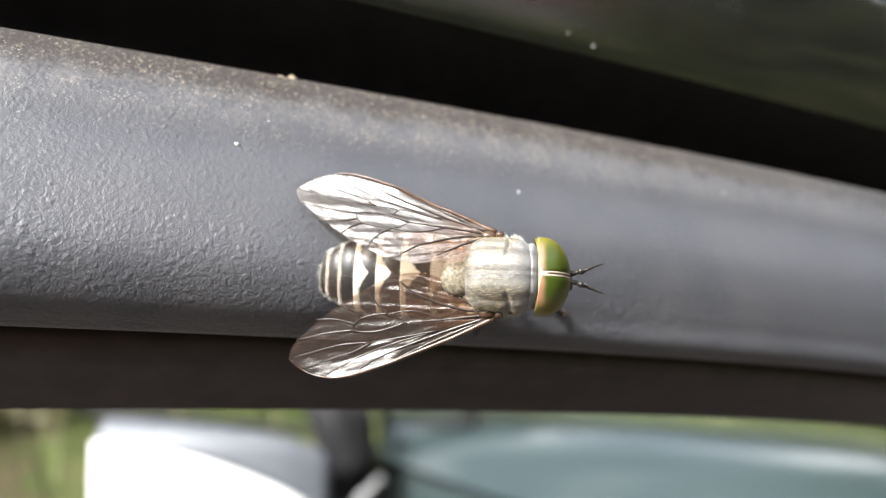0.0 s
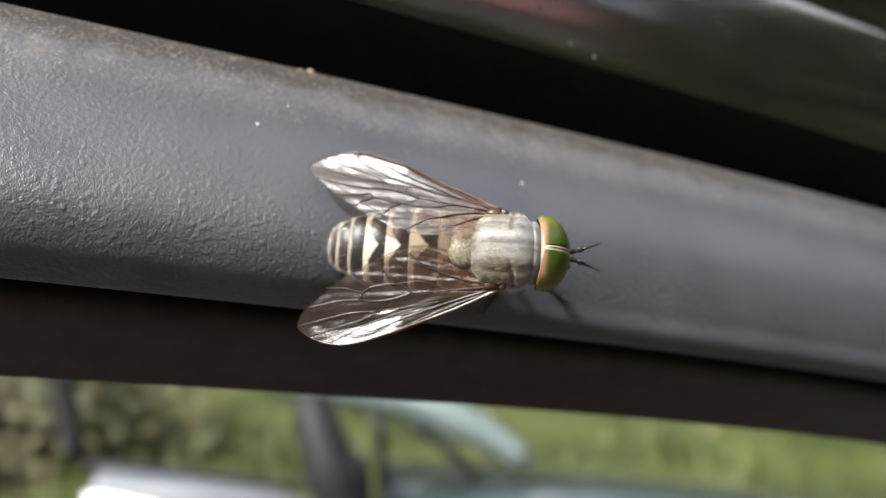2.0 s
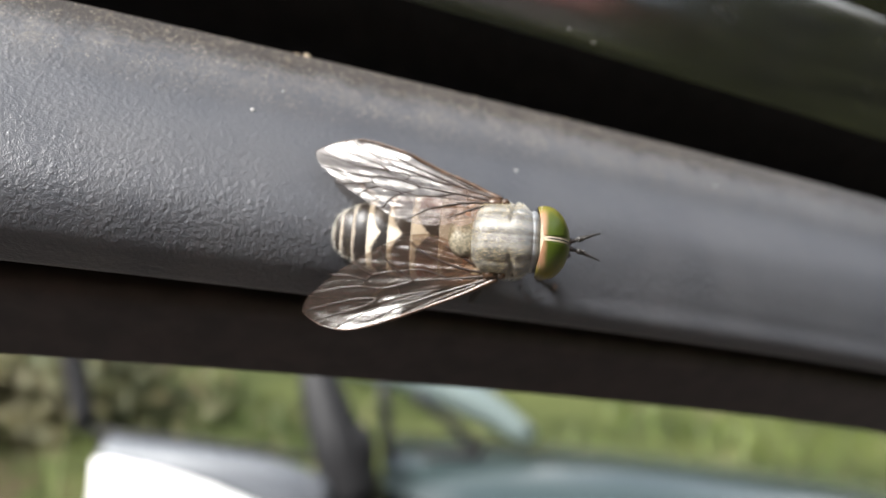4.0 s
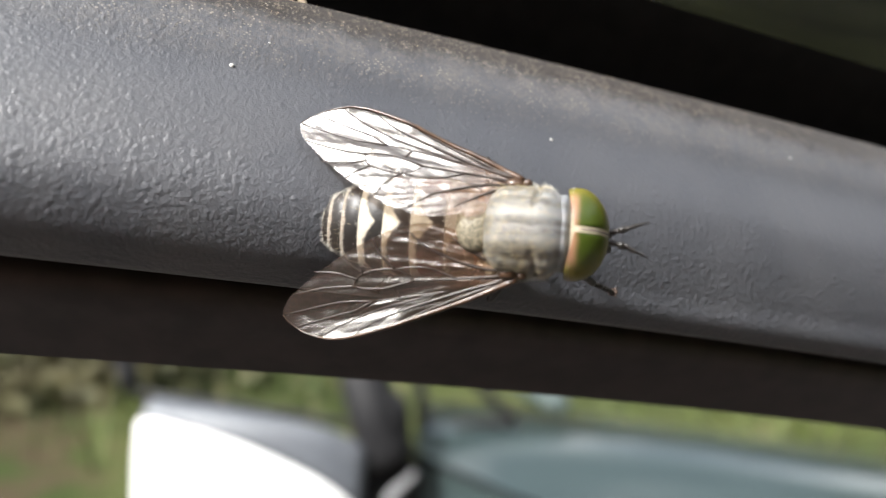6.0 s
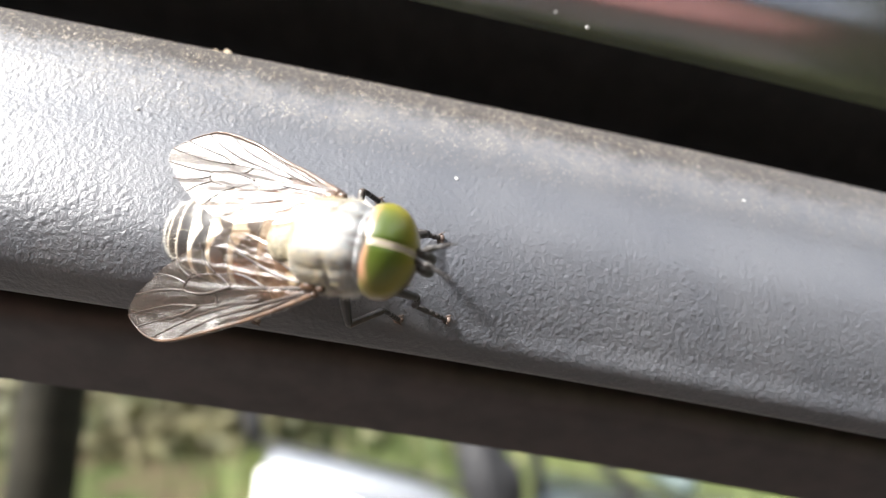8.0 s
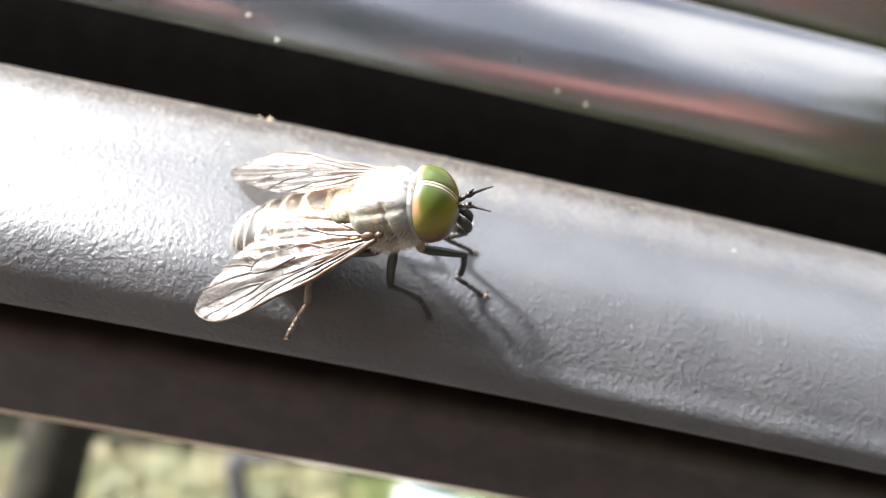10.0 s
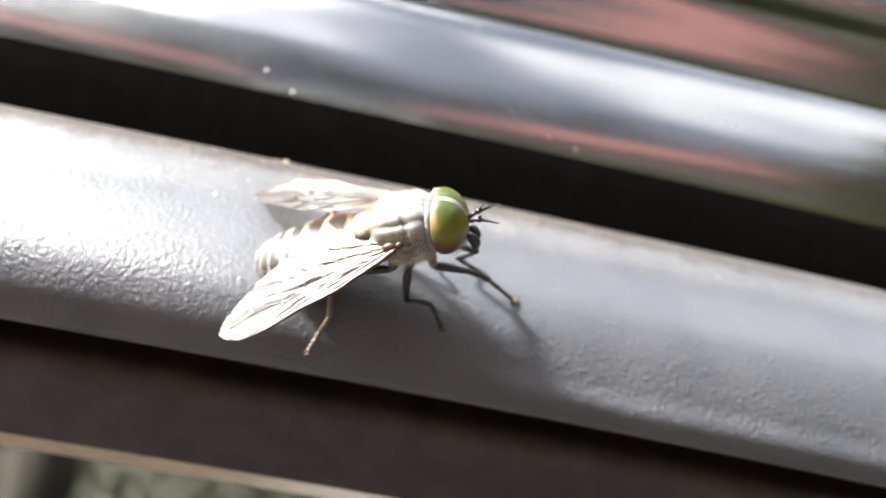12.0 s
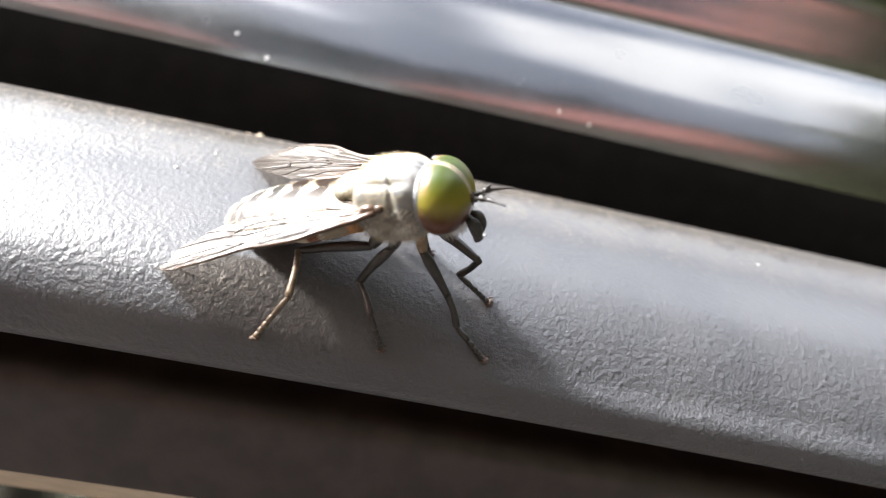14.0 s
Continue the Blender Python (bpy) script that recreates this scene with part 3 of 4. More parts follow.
def build_head(fly):
    bm = bmesh.new()
    rows = []
    for i in range(21):
        z = math.sin(radians(-88 + 176 * i / 20))
        row = []
        for j in range(32):
            p = head_point(2 * math.pi * j / 32, z, 0.91)
            if p.x < HC.x:
                p.x = HC.x + (p.x - HC.x) * 0.24
            row.append(bm.verts.new(sc(p)))
        rows.append(row)
    grid_faces(bm, rows, True)
    bm.faces.new(rows[0])
    bm.faces.new(rows[-1])
    head = part("head", bm, FM["head"], fly, "head with large green eyes and pale face")
    for s in (-1, 1):
        bm = bmesh.new()
        rows = []
        for i in range(33):
            z = math.sin(radians(-86 + 172 * i / 32))
            c = math.sqrt(1 - z * z)
            inner = 0.19 + 0.8 * max(0.0, min(1.0, (-0.34 - z) / 0.3))
            p0 = math.asin(min(0.98, inner / (HR[1] * c))) if c > 0.05 else 1.2
            p1 = radians(107)
            rows.append([bm.verts.new(sc(head_point(s * (p0 + (p1 - p0) * (1 - (1 - j / 28) ** 1.25)), z, 1.0 - (0.03 if j in (0, 28) else 0.0)))) for j in range(29)])
        grid_faces(bm, rows)
        part("eye", bm, FM["eye"], head, "glossy olive green compound eye, brown below")
    bm = bmesh.new()
    rows = []
    for i in range(25):
        z = math.sin(radians(-8 + 98 * i / 24))
        c = max(0.08, math.sqrt(max(0.0, 1 - z * z)))
        w = min(0.95, 0.17 / (HR[1] * c))
        rows.append([bm.verts.new(sc(head_point(math.asin(w) * q, z, 0.985))) for q in (-1, -0.5, 0, 0.5, 1)])
    grid_faces(bm, rows)
    part("frons", bm, FM["frons"], head, "narrow pale strip between the eyes")
    # rim of pale hairs behind the eyes and beard below
    rnd = random.Random(11)
    bm = bmesh.new()
    roots = []
    for _ in range(420):
        a = rnd.uniform(0, 2 * math.pi)
        roots.append((HC + Vector((-0.28, HR[1] * 0.97 * math.cos(a), HR[2] * 0.97 * math.sin(a))), (-0.2, math.cos(a), math.sin(a))))
    hairs(bm, roots, 0.14, (0.1, 0, 0), rnd, 0.010)
    roots = []
    for _ in range(420):
        p = Vector((HC.x + rnd.uniform(-0.3, 1.5), rnd.uniform(-1.7, 1.7), -2.2))
        p.z = HC.z - 2.5 * math.sqrt(max(0.05, 1 - (p.y / 3.1) ** 2 - ((p.x - HC.x) / 2.4) ** 2))
        roots.append((p, (0.1, 0, -1)))
    hairs(bm, roots, 0.7, (-0.1, 0, -0.4), rnd, 0.014)
    part("beard", bm, FM["beard"], head, "white hairs under the head")
    for s in (-1, 1):
        bm = bmesh.new()
        pts = spline([(5.15, s * 0.26, -0.45), (5.5, s * 0.32, -0.42), (5.85, s * 0.42, -0.36), (6.15, s * 0.5, -0.3), (6.6, s * 0.66, -0.3), (7.1, s * 0.86, -0.38), (7.95, s * 1.18, -0.56)], 4)
        tube(bm, [sc(p) for p in pts], [r * FS for r in np.interp(np.linspace(0, 1, len(pts)), [0, 0.12, 0.3, 0.36, 0.5, 0.62, 0.68, 0.78, 0.84, 1], [0.2, 0.22, 0.2, 0.12, 0.27, 0.2, 0.13, 0.15, 0.11, 0.05])], 8)
        tube(bm, [sc((6.2, s * 0.5, -0.22)), sc((6.5, s * 0.55, 0.05)), sc((6.75, s * 0.62, 0.22))], [0.14 * FS, 0.09 * FS, 0.02 * FS], 7)
        part("antenna", bm, FM["horn"], head, "short black forked antenna")
        bm = bmesh.new()
        pts = [(4.7, s * 0.45, -1.9), (5.15, s * 0.5, -2.15), (5.35, s * 0.5, -2.65), (5.3, s * 0.42, -3.2), (5.2, s * 0.36, -3.6)]
        pts = spline(pts, 3)
        tube(bm, [sc(p) for p in pts], [r * FS for r in np.interp(np.linspace(0, 1, len(pts)), [0, 0.25, 0.6, 1], [0.16, 0.36, 0.32, 0.06])], 8)
        part("palp", bm, FM["palp"], head, "drooping grey palp")
    bm = bmesh.new()
    pts = spline([(4.6, 0, -2.0), (4.75, 0, -2.9), (4.85, 0, -3.4), (4.95, 0, -3.75), (5.0, 0, -3.95)], 3)
    tube(bm, [sc(p) for p in pts], [r * FS for r in np.interp(np.linspace(0, 1, len(pts)), [0, 0.5, 0.75, 0.9, 1], [0.3, 0.3, 0.38, 0.4, 0.2])], 10)
    part("proboscis", bm, FM["horn"], head, "short black proboscis")


LEAD = [(0.0, -0.1), (2.0, -0.45), (4.0, -0.75), (8.0, -1.15), (12.0, -1.4), (13.8, -1.3), (15.2, -0.95), (16.3, -0.4), (17.0, 0.15), (17.4, 0.6), (17.62, 1.06)]
TRAIL = [(0.0, 0.4), (0.8, 1.8), (1.6, 3.4), (2.4, 4.0), (3.0, 3.85), (3.5, 4.2), (4.6, 4.85), (6.0, 5.15), (8.0, 5.1), (10.0, 4.7), (12.0, 4.15), (14.0, 3.45), (15.6, 2.7), (16.6, 2.25), (17.2, 1.75), (17.5, 1.4), (17.62, 1.12)]
LONG_VEINS = [
    [(0.2, 0.0), (5, -0.55), (9.2, -1.2)], [(0.3, 0.1), (6, -0.22), (10, -0.65), (12.4, -1.38)], [(4.6, 0.12), (9, 0.05), (12.5, -0.4), (15.0, -1.0)],
    [(4.6, 0.12), (8, 0.4), (10.4, 0.6)], [(10.4, 0.6), (12.0, 0.25), (13.6, 0.2), (16.7, 0.0)], [(10.4, 0.6), (13, 1.05), (17.5, 1.05)],
]
BRANCH_VEINS = [
    [(0.3, 0.25), (4, 0.85), (7, 1.4)], [(7, 1.4), (9.5, 1.35), (11.4, 1.9), (10.6, 2.65), (8.2, 2.45), (7, 1.4)], [(8.4, 0.45), (8.7, 1.36)],
    [(11.4, 1.9), (13.6, 2.25), (16.4, 2.35)], [(11.1, 2.3), (12.6, 3.1), (14.3, 3.55)], [(10.6, 2.65), (11.4, 3.5), (11.8, 4.2)],
    [(4, 0.85), (6, 2.1), (8.2, 2.45)], [(8.2, 2.45), (9.0, 3.7), (9.2, 4.85)], [(0.5, 0.5), (3, 1.6), (5.4, 3.3), (6.6, 4.8)], [(0.5, 0.6), (2.2, 2.1), (3.6, 3.6)],
]


def wing_z(u, v):
    """Relief of the membrane: folds along the veins, a slight arch and fine crumples."""
    fan = (v + 0.9) / (1.2 + 0.32 * u) * 3.4
    pleat = 0.058 * math.sin(fan * 4.2 + 2.0 * noise.noise(Vector((u * 0.2, v * 0.3, 8)))) * min(1.0, u / 3.0) * (1.0 - 0.45 * min(1.0, max(0.0, v) / 4.0))
    pleat += 0.020 * math.sin(fan * 9.5 + 3.0 * noise.noise(Vector((u * 0.25, v * 0.5, 3)))) * min(1.0, u / 3.0) * max(0.25, min(1.0, (16.0 - u) / 5.0))
    crumple = 0.03 * noise.noise(Vector((u * 0.22, v * 1.2, 4))) + 0.035 * noise.noise(Vector((u * 0.9, v * 2.8, 1)))
    front = float(np.interp(u, [p[0] for p in LEAD], [p[1] for p in LEAD]))
    w = max(0.0, min(1.1, (front + 1.2 - v) / 1.2)) * max(0.0, min(1.0, (u - 5.5) / 3.5))
    curl = 0.66 * (w - 0.12 * math.sin(min(1.0, w) * math.pi)) * max(0.12, min(1.0, (17.2 - u) / 3.2)) + 0.10 * math.exp(-((v - 0.32) / 0.17) ** 2) * max(0.0, min(1.0, (u - 4.0) / 1.5, (11.0 - u) / 1.5))
    calm = max(0.15, min(1.0, (17.9 - u) / 1.6))
    return curl * calm + (pleat + crumple * min(1.0, u / 3.0)) * calm + 0.16 * math.sin(u / 17.6 * math.pi) - 0.12 * max(0.0, (v - 2.2) / 3.0) ** 1.5 * min(1.0, u / 9.0)


WS = 0.965  # length of the wing against its plan


def build_wing(fly, s):
    """A wing in its own space: x from the hinge to the tip, y to the hind edge. s: 1 left, -1 right."""
    lu, lv = zip(*LEAD)
    tu, tv = zip(*TRAIL)
    bm = bmesh.new()
    uv = bm.loops.layers.uv.new("UVMap")
    n, k = 100, 66
    rows = []
    for i in range(n + 1):
        u = 17.6 * (i / n) ** 0.92
        a, b = np.interp(u, lu, lv), np.interp(u, tu, tv)
        rows.append([bm.verts.new(sc((u * WS, (a + (b - a) * j / k) * s, wing_z(u, a + (b - a) * j / k)))) for j in range(k + 1)])
    for i, f in enumerate(grid_faces(bm, rows)):
        r, c = divmod(i, k)
        for lp, (a, b) in zip(f.loops, ((r, c), (r, c + 1), (r + 1, c + 1), (r + 1, c))):
            lp[uv].uv = (a / n, b / k)
    wing = part("wing", bm, FM["wing"], fly, "smoky translucent veined wing")
    bm = bmesh.new()
    pts = spline(LEAD, 5)
    tube(bm, [sc((p[0] * WS, p[1] * s, wing_z(p[0], p[1]) + 0.02)) for p in pts], [r * FS for r in np.interp(np.linspace(0, 1, len(pts)), [0, 0.3, 0.55, 0.75, 1], [0.22, 0.15, 0.08, 0.03, 0.02])], 7)
    part("costa", bm, FM["costa"], wing, "thick amber front vein")
    for line in LONG_VEINS + BRANCH_VEINS:
        bm = bmesh.new()
        pts = spline(line, 6)
        w0 = 0.13 if line[0][0] < 1 else 0.085
        tube(bm, [sc((p[0] * WS, p[1] * s, wing_z(p[0], p[1]) + 0.015)) for p in pts], [r * FS for r in np.linspace(w0, 0.04, len(pts))], 6)
        part("vein", bm, FM["vein"], wing)
    return wing


# joints of the right legs, in the fly's units
LEGS = {
    "F": [(1.3, -1.1, -2.0), (1.2, -1.5, -3.7), (3.1, -2.65, -7.0), (2.95, -2.75, -9.9), (3.7, -2.5, -13.2)],
    "M": [(-0.3, -1.5, -2.2), (-0.8, -1.9, -3.0), (-3.3, -4.7, -4.7), (-2.4, -4.9, -7.4), (-1.8, -4.6, -10.5)],
    "H": [(-1.8, -1.5, -2.2), (-2.4, -1.9, -2.8), (-6.6, -5.3, -0.6), (-8.2, -6.7, -3.9), (-11.0, -7.6, -6.8)],
}


def build_leg(fly, key, s):
    """A leg: the hip stays on the body, thigh and shin turn about their joints."""
    p = [Vector((a, b * (1 if s < 0 else -1), c)) for a, b, c in LEGS[key]]
    o = p[0]
    p = [q - o for q in p]

    def limb(name, a, b, bow, marks, radii, mat, parent, label="", pivot=Vector()):
        bm = bmesh.new()
        pts = spline([tuple(q - pivot) for q in (a, (a + b) / 2 + Vector(bow), b)], 6)
        tube(bm, [sc(q) for q in pts], [r * FS for r in np.interp(np.linspace(0, 1, len(pts)), marks, radii)], 10)
        ob = part(name, bm, mat, parent, label)
        ob.location = sc(pivot)
        return ob

    leg = limb("leg", p[0], p[1], (0, 0, 0), [0, 0.5, 1], [0.5, 0.48, 0.34], FM["squama" if key == "F" else "horn"], fly, "thin dark jointed leg")
    leg.location = sc(o)
    femur = limb("femur", p[1], p[2], (0, 0, 0.15), [0, 0.25, 0.8, 1], [0.30, 0.42, 0.32, 0.27], FM["horn"], leg, "black thigh", p[1])
    tibia = limb("tibia", p[2], p[3], (0.12, 0, 0.05), [0, 0.1, 0.6, 0.9, 1], [0.31, 0.27, 0.26, 0.31, 0.25], FM[{"F": "horn", "M": "tibia", "H": "shin"}[key]], leg, "brown shin", p[2])
    bm = bmesh.new()
    cut = [0, 0.42, 0.6, 0.74, 0.86, 1.0]
    for k in range(5):
        a, b = (p[3].lerp(p[4], c) - p[3] for c in (cut[k], cut[k + 1]))
        tube(bm, [sc(a), sc(a.lerp(b, 0.8)), sc(b)], [0.19 * FS, 0.24 * FS, 0.18 * FS], 8)
    tarsus = part("tarsus", bm, FM["shin" if key == "H" else "horn"], leg)
    bm = bmesh.new()
    e = p[4] - p[3]
    d = (p[4] - p[3]).normalized()
    blob(bm, sc(e + d * 0.05), (0.42 * FS, 0.36 * FS, 0.22 * FS), 10, 8)
    for q in (-0.2, 0.2):
        tube(bm, [sc(e + Vector((0, q, 0.1))), sc(e + Vector((0.25, q * 1.8, 0.1))), sc(e + Vector((0.42, q * 2.2, -0.1)))], [0.07 * FS, 0.06 * FS, 0.02 * FS], 6)
    foot = part("foot", bm, FM["foot"], leg, "reddish brown foot pad with claws")
    tarsus.location = foot.location = sc(p[3])
    return leg, femur, tibia, (tarsus, foot), [q * FS for q in p]


# for right legs: which way the knee points, before and after the fly has turned, and from the foot to the ankle
POLES = {"F": ((0.9, 0.1, 0.3), (0.9, 0.25, 0.25)), "M": ((-0.55, -0.8, 0.0), (-0.85, 0.4, 0.0)), "H": ((-0.6, 0.5, 0.5), (-0.6, 0.7, 0.35))}
ANKLES = {"F": (-0.45, 0.1, 0.85), "M": (0.05, 0.05, 0.98), "H": (0.72, 0.42, 0.56)}


def bend(p, aim, pole, rise):
    """Poses of thigh, shin and foot that bring the foot to aim, in the hip's space."""
    hip, a, b = p[1], (p[2] - p[1]).length, (p[3] - p[2]).length
    ankle = aim + rise.normalized() * (p[4] - p[3]).length
    d = ankle - hip
    far = max(abs(a - b) * 1.02, min(d.length, (a + b) * 0.995))
    u = d.normalized()
    x = (a * a - b * b + far * far) / (2 * far)
    pole = (pole - u * pole.dot(u)).normalized()
    knee = hip + u * x + pole * math.sqrt(max(0.0, a * a - x * x))
    ankle = hip + u * far
    out = []
    for start, rest, way in ((hip, p[2] - p[1], knee - hip), (knee, p[3] - p[2], ankle - knee), (ankle, p[4] - p[3], aim - ankle)):
        out.append(Matrix.Translation(start) @ rest.rotation_difference(way).to_matrix().to_4x4())
    return out


fly = thing("horse_fly", "large grey-brown horse fly with green eyes standing on the trim", "insect")
build_abdomen(fly)
build_thorax(fly)
build_head(fly)
WINGS = {s: build_wing(fly, s) for s in (1, -1)}
LEG = {(k, s): build_leg(fly, k, s) for k in LEGS for s in (1, -1)}


# ---- the surroundings ----
def WM(x, y, z):
    """Plan metres to the world."""
    return W(x * 1000, y * 1000, z * 1000)


def strip(name, lines, mat, parent=None, label="", per=4, thick=0.0):
    """A smooth sheet through lines of plan points, all of one length."""
    bm = bmesh.new()
    lines = [spline(line, per) for line in lines]
    cols = [spline([tuple(line[i]) for line in lines], per) for i in range(len(lines[0]))]
    rows = [[bm.verts.new(WM(*c[j])) for c in cols] for j in range(len(cols[0]))]
    grid_faces(bm, rows)
    ob = part(name, bm, mat, parent, label)
    if thick:
        mod = ob.modifiers.new("thickness", "SOLIDIFY")
        mod.thickness = thick
    return ob


def beam(name, pts, radii, mat, parent=None, label="", seg=10):
    bm = bmesh.new()
    pts = spline(pts, 4)
    tube(bm, [WM(*p) for p in pts], list(np.interp(np.linspace(0, 1, len(pts)), np.linspace(0, 1, len(radii)), radii)), seg)
    return part(name, bm, mat, parent, label)


def knob(name, c, r, mat, parent=None, label="", power=0.8):
    bm = bmesh.new()
    blob(bm, (0, 0, 0), r, 20, 12, power)
    for v in bm.verts:
        v.co = WM(c[0] + v.co.x, c[1] + v.co.y, c[2] + v.co.z)
    return part(name, bm, mat, parent, label)


def ground_material():
    m = Mat("meadow", 0.9, spec=0.2)
    co = m.where()
    n1, n2 = m.noise(0.9, 4.0, co), m.noise(14, 5.0, co)
    col = m.mix(m.step(n1, 0.35, 0.65), (0.016, 0.024, 0.004), (0.050, 0.060, 0.016))
    col = m.mix(m.step(n2, 0.5, 0.75), col, (0.072, 0.074, 0.028))
    c = m.xyz(co)
    side = m.math("ADD", c[0], m.math("MULTIPLY", c[1], 0.60))
    path = m.step(m.math("ADD", m.math("MULTIPLY", n1, 1.2), m.math("MULTIPLY", side, -1.0)), 0.35, 0.8)
    path = m.math("MULTIPLY", path, m.step(n2, 0.25, 0.55))
    col = m.mix(path, col, m.mix(m.step(m.noise(3.0, 3.0, co), 0.45, 0.6), (0.040, 0.028, 0.015), (0.020, 0.031, 0.005)))
    # dark gravel under the near car, unseen, added to cut green bounce light
    edge = m.math("ADD", m.math("ABSOLUTE", c[1]), m.math("MULTIPLY", n1, 0.5))
    stones = m.mix(m.step(m.cells(60, co), 0.2, 0.7), (0.030, 0.027, 0.025), (0.075, 0.066, 0.060))
    m.put("Base Color", m.mix(m.step(edge, 2.35, 2.1), col, stones))
    m.bump(n2, 0.8, 0.03)
    return m.m


def paint(name, a, b, coat=1.0):
    m = Mat(name, 0.35, metal=0.25, coat=coat)
    m.put("Base Color", m.mix(m.noise(5, 4.0), a, b))
    m.put("Coat Roughness", 0.08)
    return m.m


M_ground = ground_material()
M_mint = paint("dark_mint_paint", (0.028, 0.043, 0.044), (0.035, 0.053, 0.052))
# the car's mint again, lightened for the sky reflected in the pillar
M_pillar = paint("mint_paint_sky_sheen", (0.12, 0.155, 0.15), (0.15, 0.19, 0.182))
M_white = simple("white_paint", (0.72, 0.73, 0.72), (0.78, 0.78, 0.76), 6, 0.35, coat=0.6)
M_trim = simple("black_plastic", (0.006, 0.006, 0.007), (0.012, 0.012, 0.013), 60, 0.6, spec=0.3)
M_wood = simple("dark_weathered_wood", (0.009, 0.0085, 0.006), (0.018, 0.0165, 0.012), 9, 0.85, spec=0.1, bump=0.01)
M_leaf = simple("leaves", (0.030, 0.034, 0.014), (0.044, 0.048, 0.020), 3, 0.9, spec=0.0)
M_blade = simple("grass_blades", (0.030, 0.054, 0.006), (0.085, 0.105, 0.018), 0.9, 0.6)
M_straw = simple("dry_stalks", (0.10, 0.095, 0.045), (0.16, 0.145, 0.075), 3, 0.7)

bm = bmesh.new()
bmesh.ops.create_grid(bm, x_segments=8, y_segments=8, size=400)
tagged(part("ground", bm, M_ground), kind="structure")


def brick_material():
    m = Mat("red_brick", 0.85, spec=0.3)
    n = m.t.nodes.new("ShaderNodeTexBrick")
    m.t.links.new(m.where(), n.inputs["Vector"])
    n.inputs["Color1"].default_value, n.inputs["Color2"].default_value, n.inputs["Mortar"].default_value = (0.40, 0.15, 0.10, 1), (0.30, 0.10, 0.07, 1), (0.34, 0.30, 0.26, 1)
    n.inputs["Scale"].default_value = 2.0
    m.put("Base Color", n.outputs[0])
    return m.m


M_brick = brick_material()
M_tile = simple("red_roof_tiles", (0.34, 0.125, 0.105), (0.46, 0.20, 0.17), 2.0, 0.6, bump=0.02)
M_pane = simple("dark_window_glass", (0.02, 0.022, 0.025), (0.04, 0.042, 0.046), 1.0, 0.08)


def box(bm, x0, x1, y0, y1, z0, z1):
    res = bmesh.ops.create_cube(bm, size=1)
    for v in res["verts"]:
        v.co = Vector((x0 + (v.co.x + 0.5) * (x1 - x0), y0 + (v.co.y + 0.5) * (y1 - y0), z0 + (v.co.z + 0.5) * (z1 - z0)))


def build_house(x, y, turn, wide, eaves, ridge):
    """A brick house whose roof slopes towards the parked cars: local +y faces them."""
    house = thing("house", "red brick house with a red tiled roof behind a hedge", "house", "", Matrix.Translation((x, y, 0)) @ Matrix.Rotation(turn, 4, "Z"))
    bm = bmesh.new()
    box(bm, -wide / 2, wide / 2, -8, 0, 0, eaves)
    part("wall", bm, M_brick, house, "red brick walls", smooth=False)
    bm = bmesh.new()
    sec = [(0.5, eaves - 0.15), (0.5, eaves), (-4, ridge), (-8.5, eaves), (-8.5, eaves - 0.15), (-4, ridge - 0.2)]
    rows = [[bm.verts.new((q * (wide / 2 + 0.4), a, b)) for a, b in sec] for q in (-1, 1)]
    grid_faces(bm, rows, True)
    bm.faces.new(rows[0])
    bm.faces.new(rows[1])
    part("roof", bm, M_tile, house, "red tiled roof", smooth=False)
    bm = bmesh.new()
    box(bm, wide * 0.28, wide * 0.28 + 0.8, -4.3, -3.6, ridge - 0.8, ridge + 0.9)
    part("chimney", bm, M_brick, house, smooth=False)
    for wx in (-wide * 0.3, 0, wide * 0.3):
        for wz in (1.0, 3.8):
            bm = bmesh.new()
            box(bm, wx - 0.6, wx + 0.6, -0.05, 0.04, wz, wz + 1.3)
            win = part("window", bm, M_white, house, "white framed window", smooth=False)
            bm = bmesh.new()
            box(bm, wx - 0.5, wx + 0.5, 0.03, 0.055, wz + 0.1, wz + 1.2)
            part("pane", bm, M_pane, win, smooth=False)


def build_paving():
    rnd = random.Random(41)
    bm = bmesh.new()
    box(bm, -7.0, 1.3, -6.4, -3.2, 0.004, 0.03)
    slab = tagged(part("pavement", bm, simple("sand_joint", (0.20, 0.15, 0.12), (0.28, 0.22, 0.17), 12, 0.9), smooth=False), kind="structure")
    me = None
    for i in range(20):
        for j in range(14):
            if me is None:
                bm = bmesh.new()
                box(bm, -0.195, 0.195, -0.105, 0.105, 0, 0.05)
                bmesh.ops.bevel(bm, geom=bm.edges[:], offset=0.008, segments=1, affect="EDGES")
                brick = part("brick", bm, M_paver, slab, smooth=False)
                me = brick.data
            else:
                brick = new("brick", me)
                brick.parent = slab
            brick.location = (-6.7 + i * 0.405 + 0.2 * (j % 2), -6.25 + j * 0.223, 0.012 + rnd.uniform(-0.003, 0.003))


M_paver = simple("red_paving_brick", (0.30, 0.12, 0.10), (0.42, 0.19, 0.16), 5, 0.8)
build_paving()
build_house(8.9, -9.9, radians(42), 9.0, 7.0, 10.6)
build_house(-3.4, -9.4, 0.0, 9.4, 5.6, 9.2)


